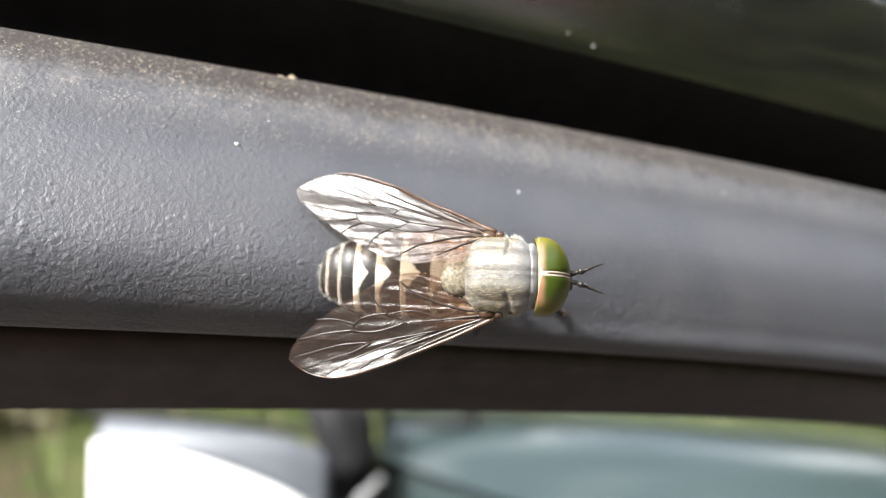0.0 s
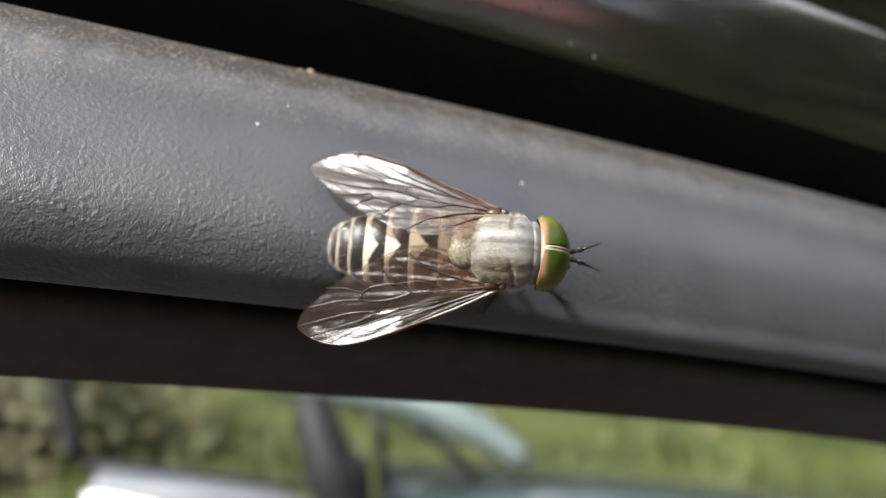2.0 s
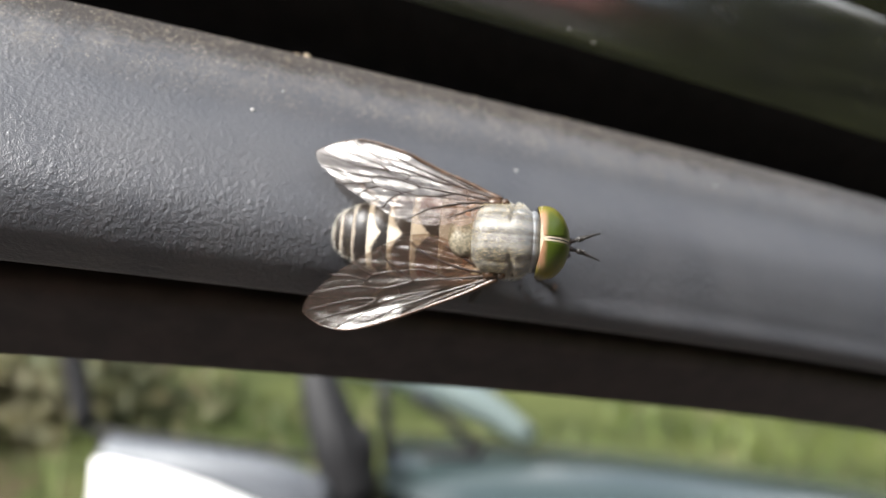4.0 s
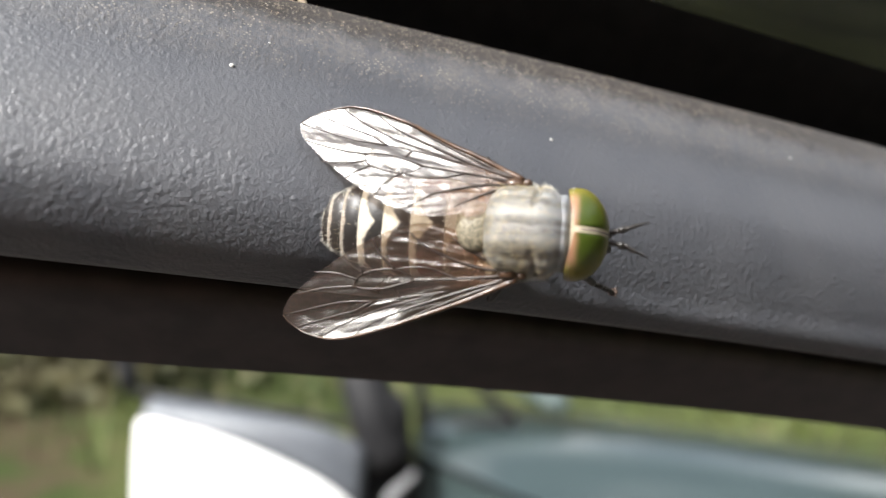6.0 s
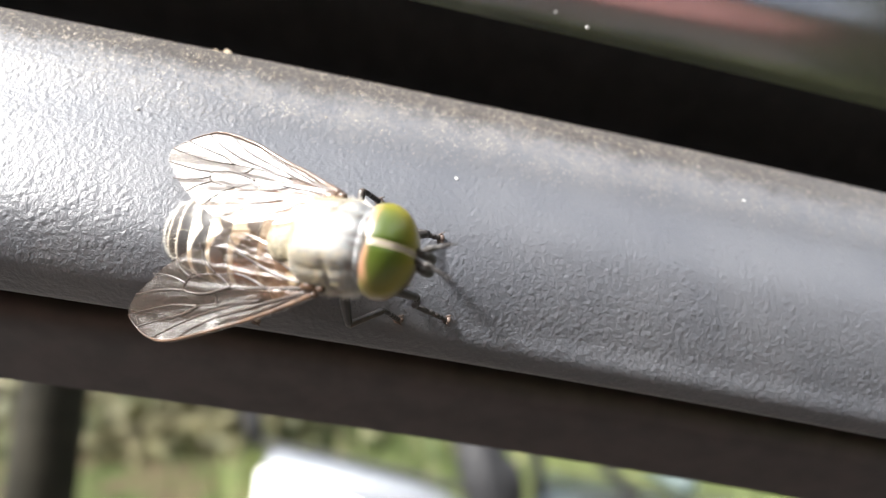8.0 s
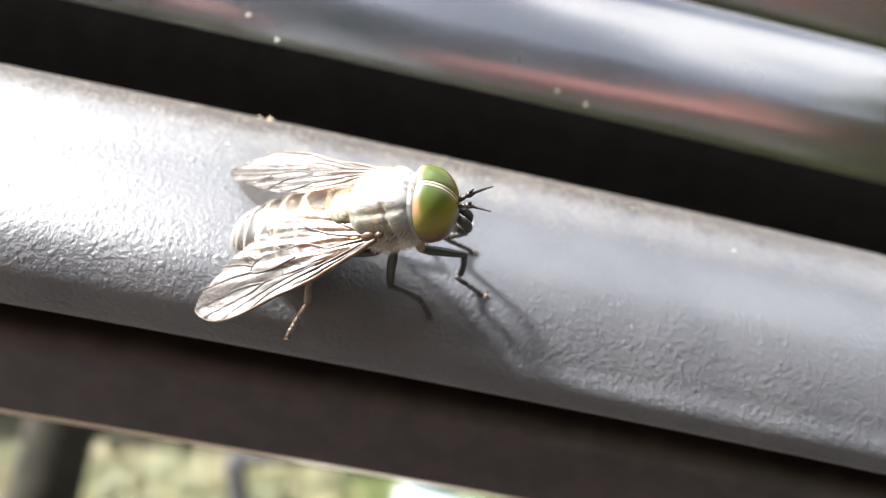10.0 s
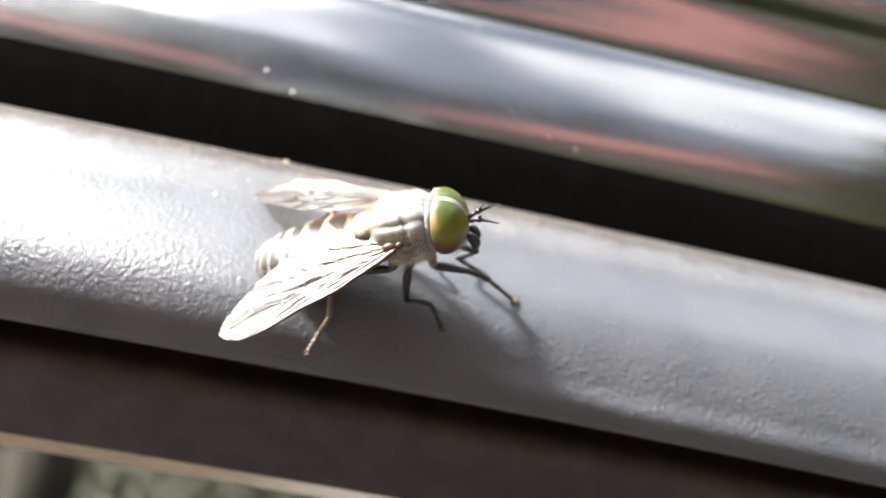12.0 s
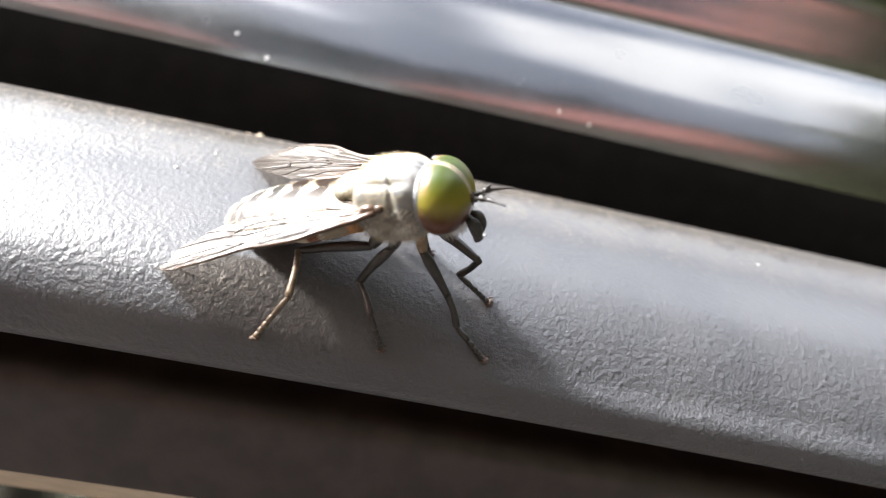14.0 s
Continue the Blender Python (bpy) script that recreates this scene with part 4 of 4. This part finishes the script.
def build_blades():
    for name, mat, label, count, seed in (("grass", M_blade, "green meadow grass around the parked cars", 5500, 21), ("dry_grass", M_straw, "dry straw-coloured stalks in the meadow", 2200, 22)):
        rnd = random.Random(seed)
        vs, fs = [], []
        for i in range(count):
            y = 2.4 + 9.0 * rnd.random() ** 1.4
            x = rnd.uniform(-1.0, 1.0) * (1.6 + y * 0.75)
            if noise.noise(Vector((x * 0.9, y * 0.9, seed))) < (0.08 if name == "grass" else 0.1):
                continue
            if x + 0.60 * y < 0.4 and rnd.random() < 0.85:
                continue
            h, w, a = rnd.uniform(0.1, 0.34), rnd.uniform(0.006, 0.016), rnd.uniform(0, math.pi)
            lx, ly = rnd.gauss(0, 0.09), rnd.gauss(0, 0.09)
            k = len(vs)
            dx, dy = math.cos(a) * w, math.sin(a) * w
            vs += [(x - dx, y - dy, 0), (x + dx, y + dy, 0), (x + lx * 0.4 + dx * 0.7, y + ly * 0.4 + dy * 0.7, h * 0.6), (x + lx * 0.4 - dx * 0.7, y + ly * 0.4 - dy * 0.7, h * 0.6), (x + lx, y + ly, h)]
            fs += [(k, k + 1, k + 2, k + 3), (k + 3, k + 2, k + 4)]
        me = bpy.data.meshes.new(name)
        me.from_pydata(vs, [], fs)
        me.materials.append(mat)
        tagged(new(name, me), label, "grass", kind="stuff")


build_blades()


def build_hedge():
    rnd = random.Random(31)
    vs, fs = [], []
    for i in range(9000):
        x, y = rnd.uniform(-16, 16), -7.5 + rnd.gauss(0, 0.8)
        top = 3.5 + 0.7 * noise.noise(Vector((x * 0.35, 3, 0))) + 0.7 * noise.noise(Vector((x * 1.3, 9, 0)))
        z = top * rnd.random() ** 0.7
        a = Vector((rnd.gauss(0, 1), rnd.gauss(0, 1), rnd.gauss(0, 1))).normalized()
        b = a.orthogonal().normalized()
        s = rnd.uniform(0.12, 0.3)
        p = Vector((x, y, z))
        k = len(vs)
        vs += [p - a * s, p + b * s * 0.5, p + a * s, p - b * s * 0.5]
        fs.append((k, k + 1, k + 2, k + 3))
    me = bpy.data.meshes.new("hedge")
    me.from_pydata([tuple(v) for v in vs], [], fs)
    me.materials.append(simple("hedge_leaves", (0.075, 0.088, 0.016), (0.12, 0.132, 0.028), 3, 0.6))
    tagged(new("hedge", me), "leafy hedge along the gravel track, sunlit on top", "hedge", kind="stuff")


build_hedge()


def build_trees(name, label, a, b, height, count, seed, mat, facing, leaf=0.22):
    """A belt of foliage from a to b on the ground."""
    rnd = random.Random(seed)
    vs, fs = [], []
    for i in range(count):
        q = rnd.random()
        x, y = a[0] + (b[0] - a[0]) * q + rnd.gauss(0, 0.45), a[1] + (b[1] - a[1]) * q + rnd.gauss(0, 0.45)
        top = height * (1 + 0.2 * noise.noise(Vector((x * 0.25, y * 0.25, 5))) + 0.13 * noise.noise(Vector((x * 1.1, y * 1.1, 2))))
        n = Vector((facing[0] + rnd.gauss(0, 0.35), facing[1] + rnd.gauss(0, 0.35), 0.35 + rnd.gauss(0, 0.3))).normalized()
        d = Matrix.Rotation(rnd.uniform(0, math.pi), 3, n) @ n.orthogonal().normalized()
        e = n.cross(d)
        h = leaf * rnd.uniform(0.55, 1.45)
        p = Vector((x, y, top * rnd.random() ** 0.8))
        k = len(vs)
        vs += [p - d * h, p + e * h * 0.5, p + d * h, p - e * h * 0.5]
        fs.append((k, k + 1, k + 2, k + 3))
    me = bpy.data.meshes.new(name)
    me.from_pydata([tuple(v) for v in vs], [], fs)
    me.materials.append(mat)
    tagged(new(name, me), label, "trees", kind="stuff")


def build_woods():
    """The far edge of the meadow: a bumpy wall of foliage with an uneven top and loose leaves along it."""
    rnd = random.Random(33)
    vs, fs = [], []
    nx, nz = 170, 22
    for i in range(nx + 1):
        x = -36 + 72 * i / nx
        top = 6.0 * (1 + 0.22 * noise.noise(Vector((x * 0.25, 3, 5))) + 0.14 * noise.noise(Vector((x * 1.1, 8, 2))))
        for j in range(nz + 1):
            z = top * j / nz
            vs.append((x, 15.0 + 0.8 * (z / top) ** 3 + 0.45 * noise.noise(Vector((x * 0.9, z * 0.9, 1))) + 0.2 * noise.noise(Vector((x * 2.6, z * 2.6, 4))), z))
    for i in range(nx):
        for j in range(nz):
            k = i * (nz + 1) + j
            fs.append((k, k + nz + 1, k + nz + 2, k + 1))
    for _ in range(3500):
        x = rnd.uniform(-36, 36)
        p = Vector((x, 14.9 + rnd.gauss(0, 0.3), 6.0 * (1 + 0.22 * noise.noise(Vector((x * 0.25, 3, 5)))) * rnd.uniform(0.75, 1.08)))
        n = Vector((rnd.gauss(0, 0.4), -1, 0.4 + rnd.gauss(0, 0.4))).normalized()
        d = n.orthogonal().normalized() * rnd.uniform(0.12, 0.3)
        e = n.cross(d) * 0.6
        k = len(vs)
        vs += [tuple(p - d), tuple(p + e), tuple(p + d), tuple(p - e)]
        fs.append((k, k + 1, k + 2, k + 3))
    me = bpy.data.meshes.new("tree_line")
    me.from_pydata(vs, [], fs)
    for f in me.polygons:
        f.use_smooth = True
    me.materials.append(simple("far_leaves", (0.020, 0.020, 0.012), (0.034, 0.032, 0.020), 2.2, 0.9, spec=0.0))
    tagged(new("tree_line", me), "far line of leafy trees beyond the meadow", "trees", kind="stuff")


build_woods()
# out of view; height set by the dark band in the moulding's reflection
build_trees("tree_belt", "dark belt of leafy trees behind the hedge", (-24, -19.2), (24, -19.2), 18.5, 34000, 35, M_leaf, (0, 1))
build_trees("bramble", "low dark bramble thicket beside the grass", (-6.5, 4.2), (-2.9, 5.2), 0.7, 24000, 36, simple("bramble_leaves", (0.028, 0.036, 0.006), (0.075, 0.062, 0.020), 2.0, 0.7), (0.2, -1), 0.06)
build_trees("thicket", "dark olive thicket at the edge of the meadow", (-14, 5.5), (-4.8, 10.5), 1.9, 30000, 37, simple("thicket_leaves", (0.020, 0.021, 0.009), (0.030, 0.029, 0.012), 1.5, 0.8), (0.5, -1), 0.08)
# unseen foliage added beside the track to darken the moulding's reflection
build_trees("reflection_hedge", "tall leafy hedge out of view, added to darken the moulding reflection", (6.2, -3.7), (5.0, 4.8), 5.5, 12000, 34, M_leaf, (-1, 0))


def build_mint_car():
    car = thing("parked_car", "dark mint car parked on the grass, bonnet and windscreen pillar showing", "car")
    near = [(-0.21, 2.35, -0.70), (0.02, 2.3, -0.765), (0.22, 2.25, -0.815), (0.75, 2.2, -0.93), (1.75, 2.2, -1.06), (2.4, 2.3, -1.2)]
    mid = [(-0.22, 2.7, -0.655), (0.10, 2.65, -0.665), (0.33, 2.6, -0.675), (0.85, 2.6, -0.715), (1.75, 2.6, -0.815), (2.45, 2.7, -0.99)]
    far = [(-0.24, 3.2, -0.700), (0.12, 3.2, -0.705), (0.37, 3.2, -0.716), (1.05, 3.2, -0.765), (2.0, 3.2, -0.86), (2.6, 3.2, -1.02)]
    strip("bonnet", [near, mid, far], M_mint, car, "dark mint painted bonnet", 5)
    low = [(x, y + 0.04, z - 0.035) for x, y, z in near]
    # black strip stands in for the shadow under the bonnet edge
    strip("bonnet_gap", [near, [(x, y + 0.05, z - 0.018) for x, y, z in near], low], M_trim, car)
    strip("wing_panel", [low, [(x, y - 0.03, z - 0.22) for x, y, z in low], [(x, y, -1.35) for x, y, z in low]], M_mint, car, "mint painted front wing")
    beam("windscreen_pillar", [(-0.85, 2.9, -0.27), (-0.64, 2.85, -0.315), (-0.2, 2.8, -0.375), (0.10, 2.75, -0.475), (0.33, 2.7, -0.60)], [0.075, 0.08, 0.08, 0.07, 0.04], M_pillar, car, "mint windscreen pillar, sky sheen painted into its colour")
    beam("window_post", [(-0.25, 2.65, -0.40), (-0.22, 2.6, -0.56), (-0.20, 2.55, -0.78)], [0.022, 0.022, 0.026], M_trim, car)
    beam("window_seal", [(-0.13, 2.62, -0.44), (0.03, 2.62, -0.55), (0.12, 2.62, -0.645), (-0.05, 2.6, -0.665), (-0.13, 2.6, -0.69)], [0.018, 0.02, 0.02, 0.018, 0.018], M_trim, car)
    mirror = knob("door_mirror", (-0.325, 2.3, -0.60), (0.10, 0.06, 0.12), M_trim, car, "black plastic door mirror")
    beam("mirror_post", [(-0.45, 2.35, -0.33), (-0.41, 2.33, -0.42), (-0.35, 2.3, -0.56), (-0.28, 2.3, -0.72)], [0.055, 0.075, 0.09, 0.085], M_trim, car, "black window pillar")
    strip("sill_panel", [[(-0.50, 2.4, -0.68), (-0.32, 2.38, -0.70), (-0.20, 2.4, -0.74)], [(-0.52, 2.35, -0.85), (-0.34, 2.33, -0.88), (-0.20, 2.38, -0.9)], [(-0.55, 2.4, -1.35), (-0.35, 2.4, -1.35), (-0.18, 2.4, -1.35)]], M_trim, car, thick=0.02)
    beam("trim_strip", [(-0.30, 2.28, -0.90), (-0.27, 2.27, -0.82), (-0.20, 2.27, -0.74)], [0.02, 0.02, 0.015], simple("grey_trim", (0.16, 0.165, 0.17), (0.22, 0.22, 0.225), 20, 0.4), car, "pale trim strip")
    return car


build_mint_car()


def build_white_car():
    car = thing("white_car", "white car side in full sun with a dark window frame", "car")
    top = [(-1.07, 2.24, -0.54), (-0.98, 2.24, -0.547), (-0.75, 2.24, -0.567), (-0.5, 2.25, -0.605), (-0.36, 2.28, -0.67)]
    mid = [(x, y - 0.085, z - 0.05 - 0.13 * max(0.0, (x + 1.0) / 0.64) ** 1.6) for x, y, z in top]
    # shoulder coloured grey-blue for the shade and sky reflection on it
    strip("door_shoulder", [top, [(x, y - 0.05, z - 0.012) for x, y, z in top], mid], simple("shoulder_sky_tone", (0.075, 0.082, 0.094), (0.10, 0.108, 0.12), 5, 0.4, coat=0.2), car, "door shoulder, its shade and sky reflection painted grey-blue", thick=0.02)
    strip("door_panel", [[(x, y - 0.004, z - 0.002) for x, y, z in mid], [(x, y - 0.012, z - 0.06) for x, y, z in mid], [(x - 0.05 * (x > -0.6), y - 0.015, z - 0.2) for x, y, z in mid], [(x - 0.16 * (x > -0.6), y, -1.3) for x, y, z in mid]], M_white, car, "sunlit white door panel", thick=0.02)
    beam("rear_window_post", [(-1.30, 2.3, -0.14), (-1.245, 2.3, -0.30), (-1.17, 2.28, -0.54)], [0.034, 0.036, 0.036], M_trim, car, "black window post")
    beam("window_rail", [(-1.30, 2.3, -0.14), (-0.9, 2.3, -0.10), (-0.5, 2.32, -0.16)], [0.03, 0.03, 0.03], M_trim, car)
    beam("window_seal", [(-1.14, 2.25, -0.53), (-0.75, 2.25, -0.558), (-0.38, 2.26, -0.60)], [0.012, 0.012, 0.012], M_trim, car)
    return car


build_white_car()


def build_post():
    post = thing("fence_post", "tall dark weathered wooden post standing in the grass", "post")
    beam("shaft", [(-2.25, 2.5, -1.35), (-2.23, 2.5, -0.4), (-2.19, 2.5, 0.6)], [0.14, 0.135, 0.13], M_wood, post)
    knob("cap", (-2.19, 2.5, 0.61), (0.14, 0.14, 0.03), M_wood, post, "weathered rounded top")


build_post()

# place, forward and upward direction of the fly in the plan
FLY = [
    (0, 4.93, 59.27, -2.30, 0.991, -0.134, -0.011, -0.131, -0.979, 0.155),
    (0.5, 6.17, 59.29, -2.43, 0.993, -0.110, -0.018, -0.107, -0.982, 0.149),
    (1, 6.18, 59.31, -2.57, 0.995, -0.087, -0.026, -0.082, -0.986, 0.142),
    (1.5, 4.88, 59.41, -2.76, 0.997, -0.063, -0.033, -0.058, -0.989, 0.136),
    (2, 4.95, 59.61, -2.68, 0.996, -0.082, -0.027, -0.078, -0.988, 0.138),
    (2.5, 7.00, 59.81, -2.57, 0.995, -0.101, -0.020, -0.098, -0.986, 0.139),
    (5, 5.35, 59.61, -2.78, 0.994, -0.106, -0.029, -0.104, -0.991, 0.084),
    (5.5, 5.35, 59.47, -2.98, 0.991, -0.127, -0.030, -0.123, -0.987, 0.107),
    (6, 5.34, 59.43, -2.96, 0.990, -0.142, -0.017, -0.139, -0.983, 0.120),
    (6.5, 4.96, 58.51, -2.60, 0.985, -0.173, 0.004, -0.173, -0.978, 0.113),
    (7, 4.63, 58.22, -1.93, 0.988, -0.150, 0.034, -0.154, -0.965, 0.212),
    (7.5, 3.93, 57.90, -1.13, 0.982, -0.180, 0.056, -0.188, -0.960, 0.208),
    (8, 3.65, 57.59, -1.96, 0.988, -0.145, -0.061, -0.132, -0.976, 0.173),
    (10.5, 4.22, 59.99, 3.57, 0.984, -0.131, 0.120, -0.163, -0.935, 0.315),
    (11, 4.06, 60.14, 3.63, 0.983, -0.134, 0.128, -0.168, -0.936, 0.310),
    (12, 4.11, 60.40, 3.46, 0.988, -0.093, 0.123, -0.131, -0.926, 0.355),
    (12.5, 4.04, 60.21, 3.34, 0.987, -0.101, 0.125, -0.135, -0.942, 0.308),
    (13, 4.32, 59.08, 4.64, 0.976, -0.153, 0.154, -0.202, -0.897, 0.392),
    (13.5, 2.92, 58.12, 3.44, 0.970, -0.242, -0.020, -0.215, -0.894, 0.394),
    (14, 3.56, 60.03, 3.35, 0.979, -0.184, -0.087, -0.110, -0.838, 0.534),
]


def fly_pose(t):
    ts = [r[0] for r in FLY]
    v = [float(np.interp(t, ts, [r[k] for r in FLY])) for k in range(1, 10)]
    f = Vector(v[3:6]).normalized()
    u = Vector(v[6:9])
    u = (u - f * u.dot(f)).normalized()
    m = Matrix((f, u.cross(f), u)).transposed().to_4x4()
    return PLAN @ Matrix.Translation(Vector(v[:3]) * 0.001) @ m


# spread of the wings in degrees: time, left, right
FLICKS = [(0, 0, 0), (0.1, 0, 0), (0.2, 8, 10), (0.3, 24, 12), (0.4, 2, 8), (0.5, 54, 44), (0.6, 4, 4), (0.7, 28, 28), (0.8, 10, 12), (0.9, 4, 10), (1.0, 0, 2), (1.2, 0, 0), (2.0, 0, 0), (2.1, 2, 12), (2.2, 4, 24), (2.3, 6, 30), (2.4, 30, 34), (2.5, 47, 43), (2.6, 4, 4), (2.7, 0, 0), (6.5, 0, 0), (7.5, -2, -1), (8.2, -2, -1), (10.5, 1, 0), (11.0, 3, 3), (11.5, 7, 7), (12.0, 5, 3), (12.5, 4, -2), (13.0, 1, -1), (13.5, 2, -1), (14, 2, 0)]


# the resting wings: time, slope of the tip against the root, left and right, and twist in degrees, left and right
LIFT = [(0, -1.2, -1.6, 15, 0), (5.0, -1.2, -1.6, 13, 0), (6.5, -1.0, -1.4, 8, 0), (7.0, -1.4, -1.7, 13, 0), (7.5, -1.8, -2.0, 15, 0), (8.2, -2.2, -2.3, 12, 2), (10.5, -0.8, -2.0, 15, 1), (12.5, -0.8, -2.3, 16, 2), (13.0, -0.7, -1.9, 8, 0), (14, -0.6, -1.2, 0, -10)]


def wing_pose(s, spread, lift, twist):
    """Rest: swept back and sloping outwards; spread: turned out and laid flatter into the light."""
    d = Vector((-16.9, s * 4.85, lift)).normalized()
    v = Vector((-0.26, -s * 0.93, 0.25))
    n = (d.cross(v) * s).normalized()
    n = Matrix.Rotation(radians(twist * s), 3, d) @ n
    q = max(0.0, min(1.0, spread / 40.0))
    d = Matrix.Rotation(radians(-s * spread), 3, "Z") @ d
    d.z = d.z * (1 - q) + (0.12 if s > 0 else 0.02) * q
    d.normalize()
    flat = Vector((-0.32, 0.22, 0.92) if s < 0 else (-0.2, -0.08, 0.97))
    n = n.lerp(flat, q)
    n = (n - d * n.dot(d)).normalized()
    return Matrix.Translation(sc((-0.45, s * 3.25, 0.75))) @ Matrix((d, n.cross(d), n)).transposed().to_4x4()


def resting(t, s):
    """Slope and twist of a wing at t."""
    return [float(np.interp(t, [r[0] for r in LIFT], [r[c] for r in LIFT])) for c in ((1, 3) if s > 0 else (2, 4))]


# feet in the plan: x and z on the bar's face, from the given times on
FEET = {
    ("F", -1): [(0, 12.3, -6.6), (5.75, 12.1, -6.8), (6.0, 15.4, -8.3), (6.25, 12.0, -6.8), (7.0, 11.3, -6.6), (7.5, 10.8, -6.2), (8.0, 8.6, -6.8), (8.2, 8.6, -6.8), (10.5, 10.9, -0.6), (11.5, 12.9, 1.2), (12.0, 12.4, 0.0), (12.5, 10.6, -1.6), (13.25, 10.8, -1.0), (13.6, 8.3, -7.4), (14, 8.7, -6.8)],
    ("M", -1): [(0, 5.0, -6.4), (6.0, 5.0, -6.6), (8.2, 4.8, -7.1), (10.5, 5.9, -3.9), (13.2, 5.7, -3.8), (13.6, 0.8, -6.6), (14, 0.8, -6.6)],
    ("H", -1): [(0, -6.6, -8.4), (8.2, -6.6, -8.0), (10.5, -6.4, -7.4), (13.5, -6.4, -7.4), (13.8, -8.5, -6.5), (14, -8.5, -6.5)],
    ("F", 1): [(0, 9.4, -1.2), (6.5, 9.2, -1.0), (7.5, 8.6, -0.4), (8.2, 7.2, 0.4), (10.5, 9.0, 3.0), (13.1, 9.0, 3.0), (13.5, 8.7, -1.6), (14, 8.9, -1.7)],
    ("M", 1): [(0, 3.2, 2.2), (8.2, 2.2, 3.0), (10.5, 4.1, 3.6), (13.2, 4.1, 3.1), (14, 3.8, 2.6)],
    ("H", 1): [(0, -8.6, 1.6), (8.2, -7.0, 3.5), (10.5, -8.0, 7.5), (14, -8.0, 7.5)],
}


def motions():
    times = sorted({r[0] for r in FLY})
    walk(fly, [(t, fly_pose(t)) for t in times])
    for s, wing in WINGS.items():
        times_w = sorted({r[0] for r in FLICKS} | {r[0] for r in LIFT})
        turned = [(t, float(np.interp(t, [r[0] for r in FLICKS], [r[1 if s > 0 else 2] for r in FLICKS]))) for t in times_w]
        walk(wing, [(t, wing_pose(s, a, *resting(t, s))) for t, a in turned])
    for (k, s), (leg, femur, tibia, ends, p) in LEG.items():
        coxa = leg.location.copy()
        rows = FEET[k, s]
        thighs, shins, feet = [], [], []
        for t in sorted({*times, *(r[0] for r in rows)}):
            x, z = (float(np.interp(t, [r[0] for r in rows], [r[c] for r in rows])) for c in (1, 2))
            aim = fly_pose(t).inverted() @ W(x, face_y(x, z) - 0.15, z) - coxa
            turn = Vector((1, -s, 1))
            early, late = (Vector(q) * turn for q in POLES[k])
            if k == "M" and s > 0:
                early = Vector((-0.6, -0.3, -0.8))
            pole = early.lerp(late, max(0.0, min(1.0, (t - 8.2) / 2.3)))
            for row, m in zip((thighs, shins, feet), bend(p, aim, pole, Vector(ANKLES[k]) * turn)):
                row.append((t, m))
        walk(femur, thighs)
        walk(tibia, shins)
        for piece in ends:
            walk(piece, feet)


motions()
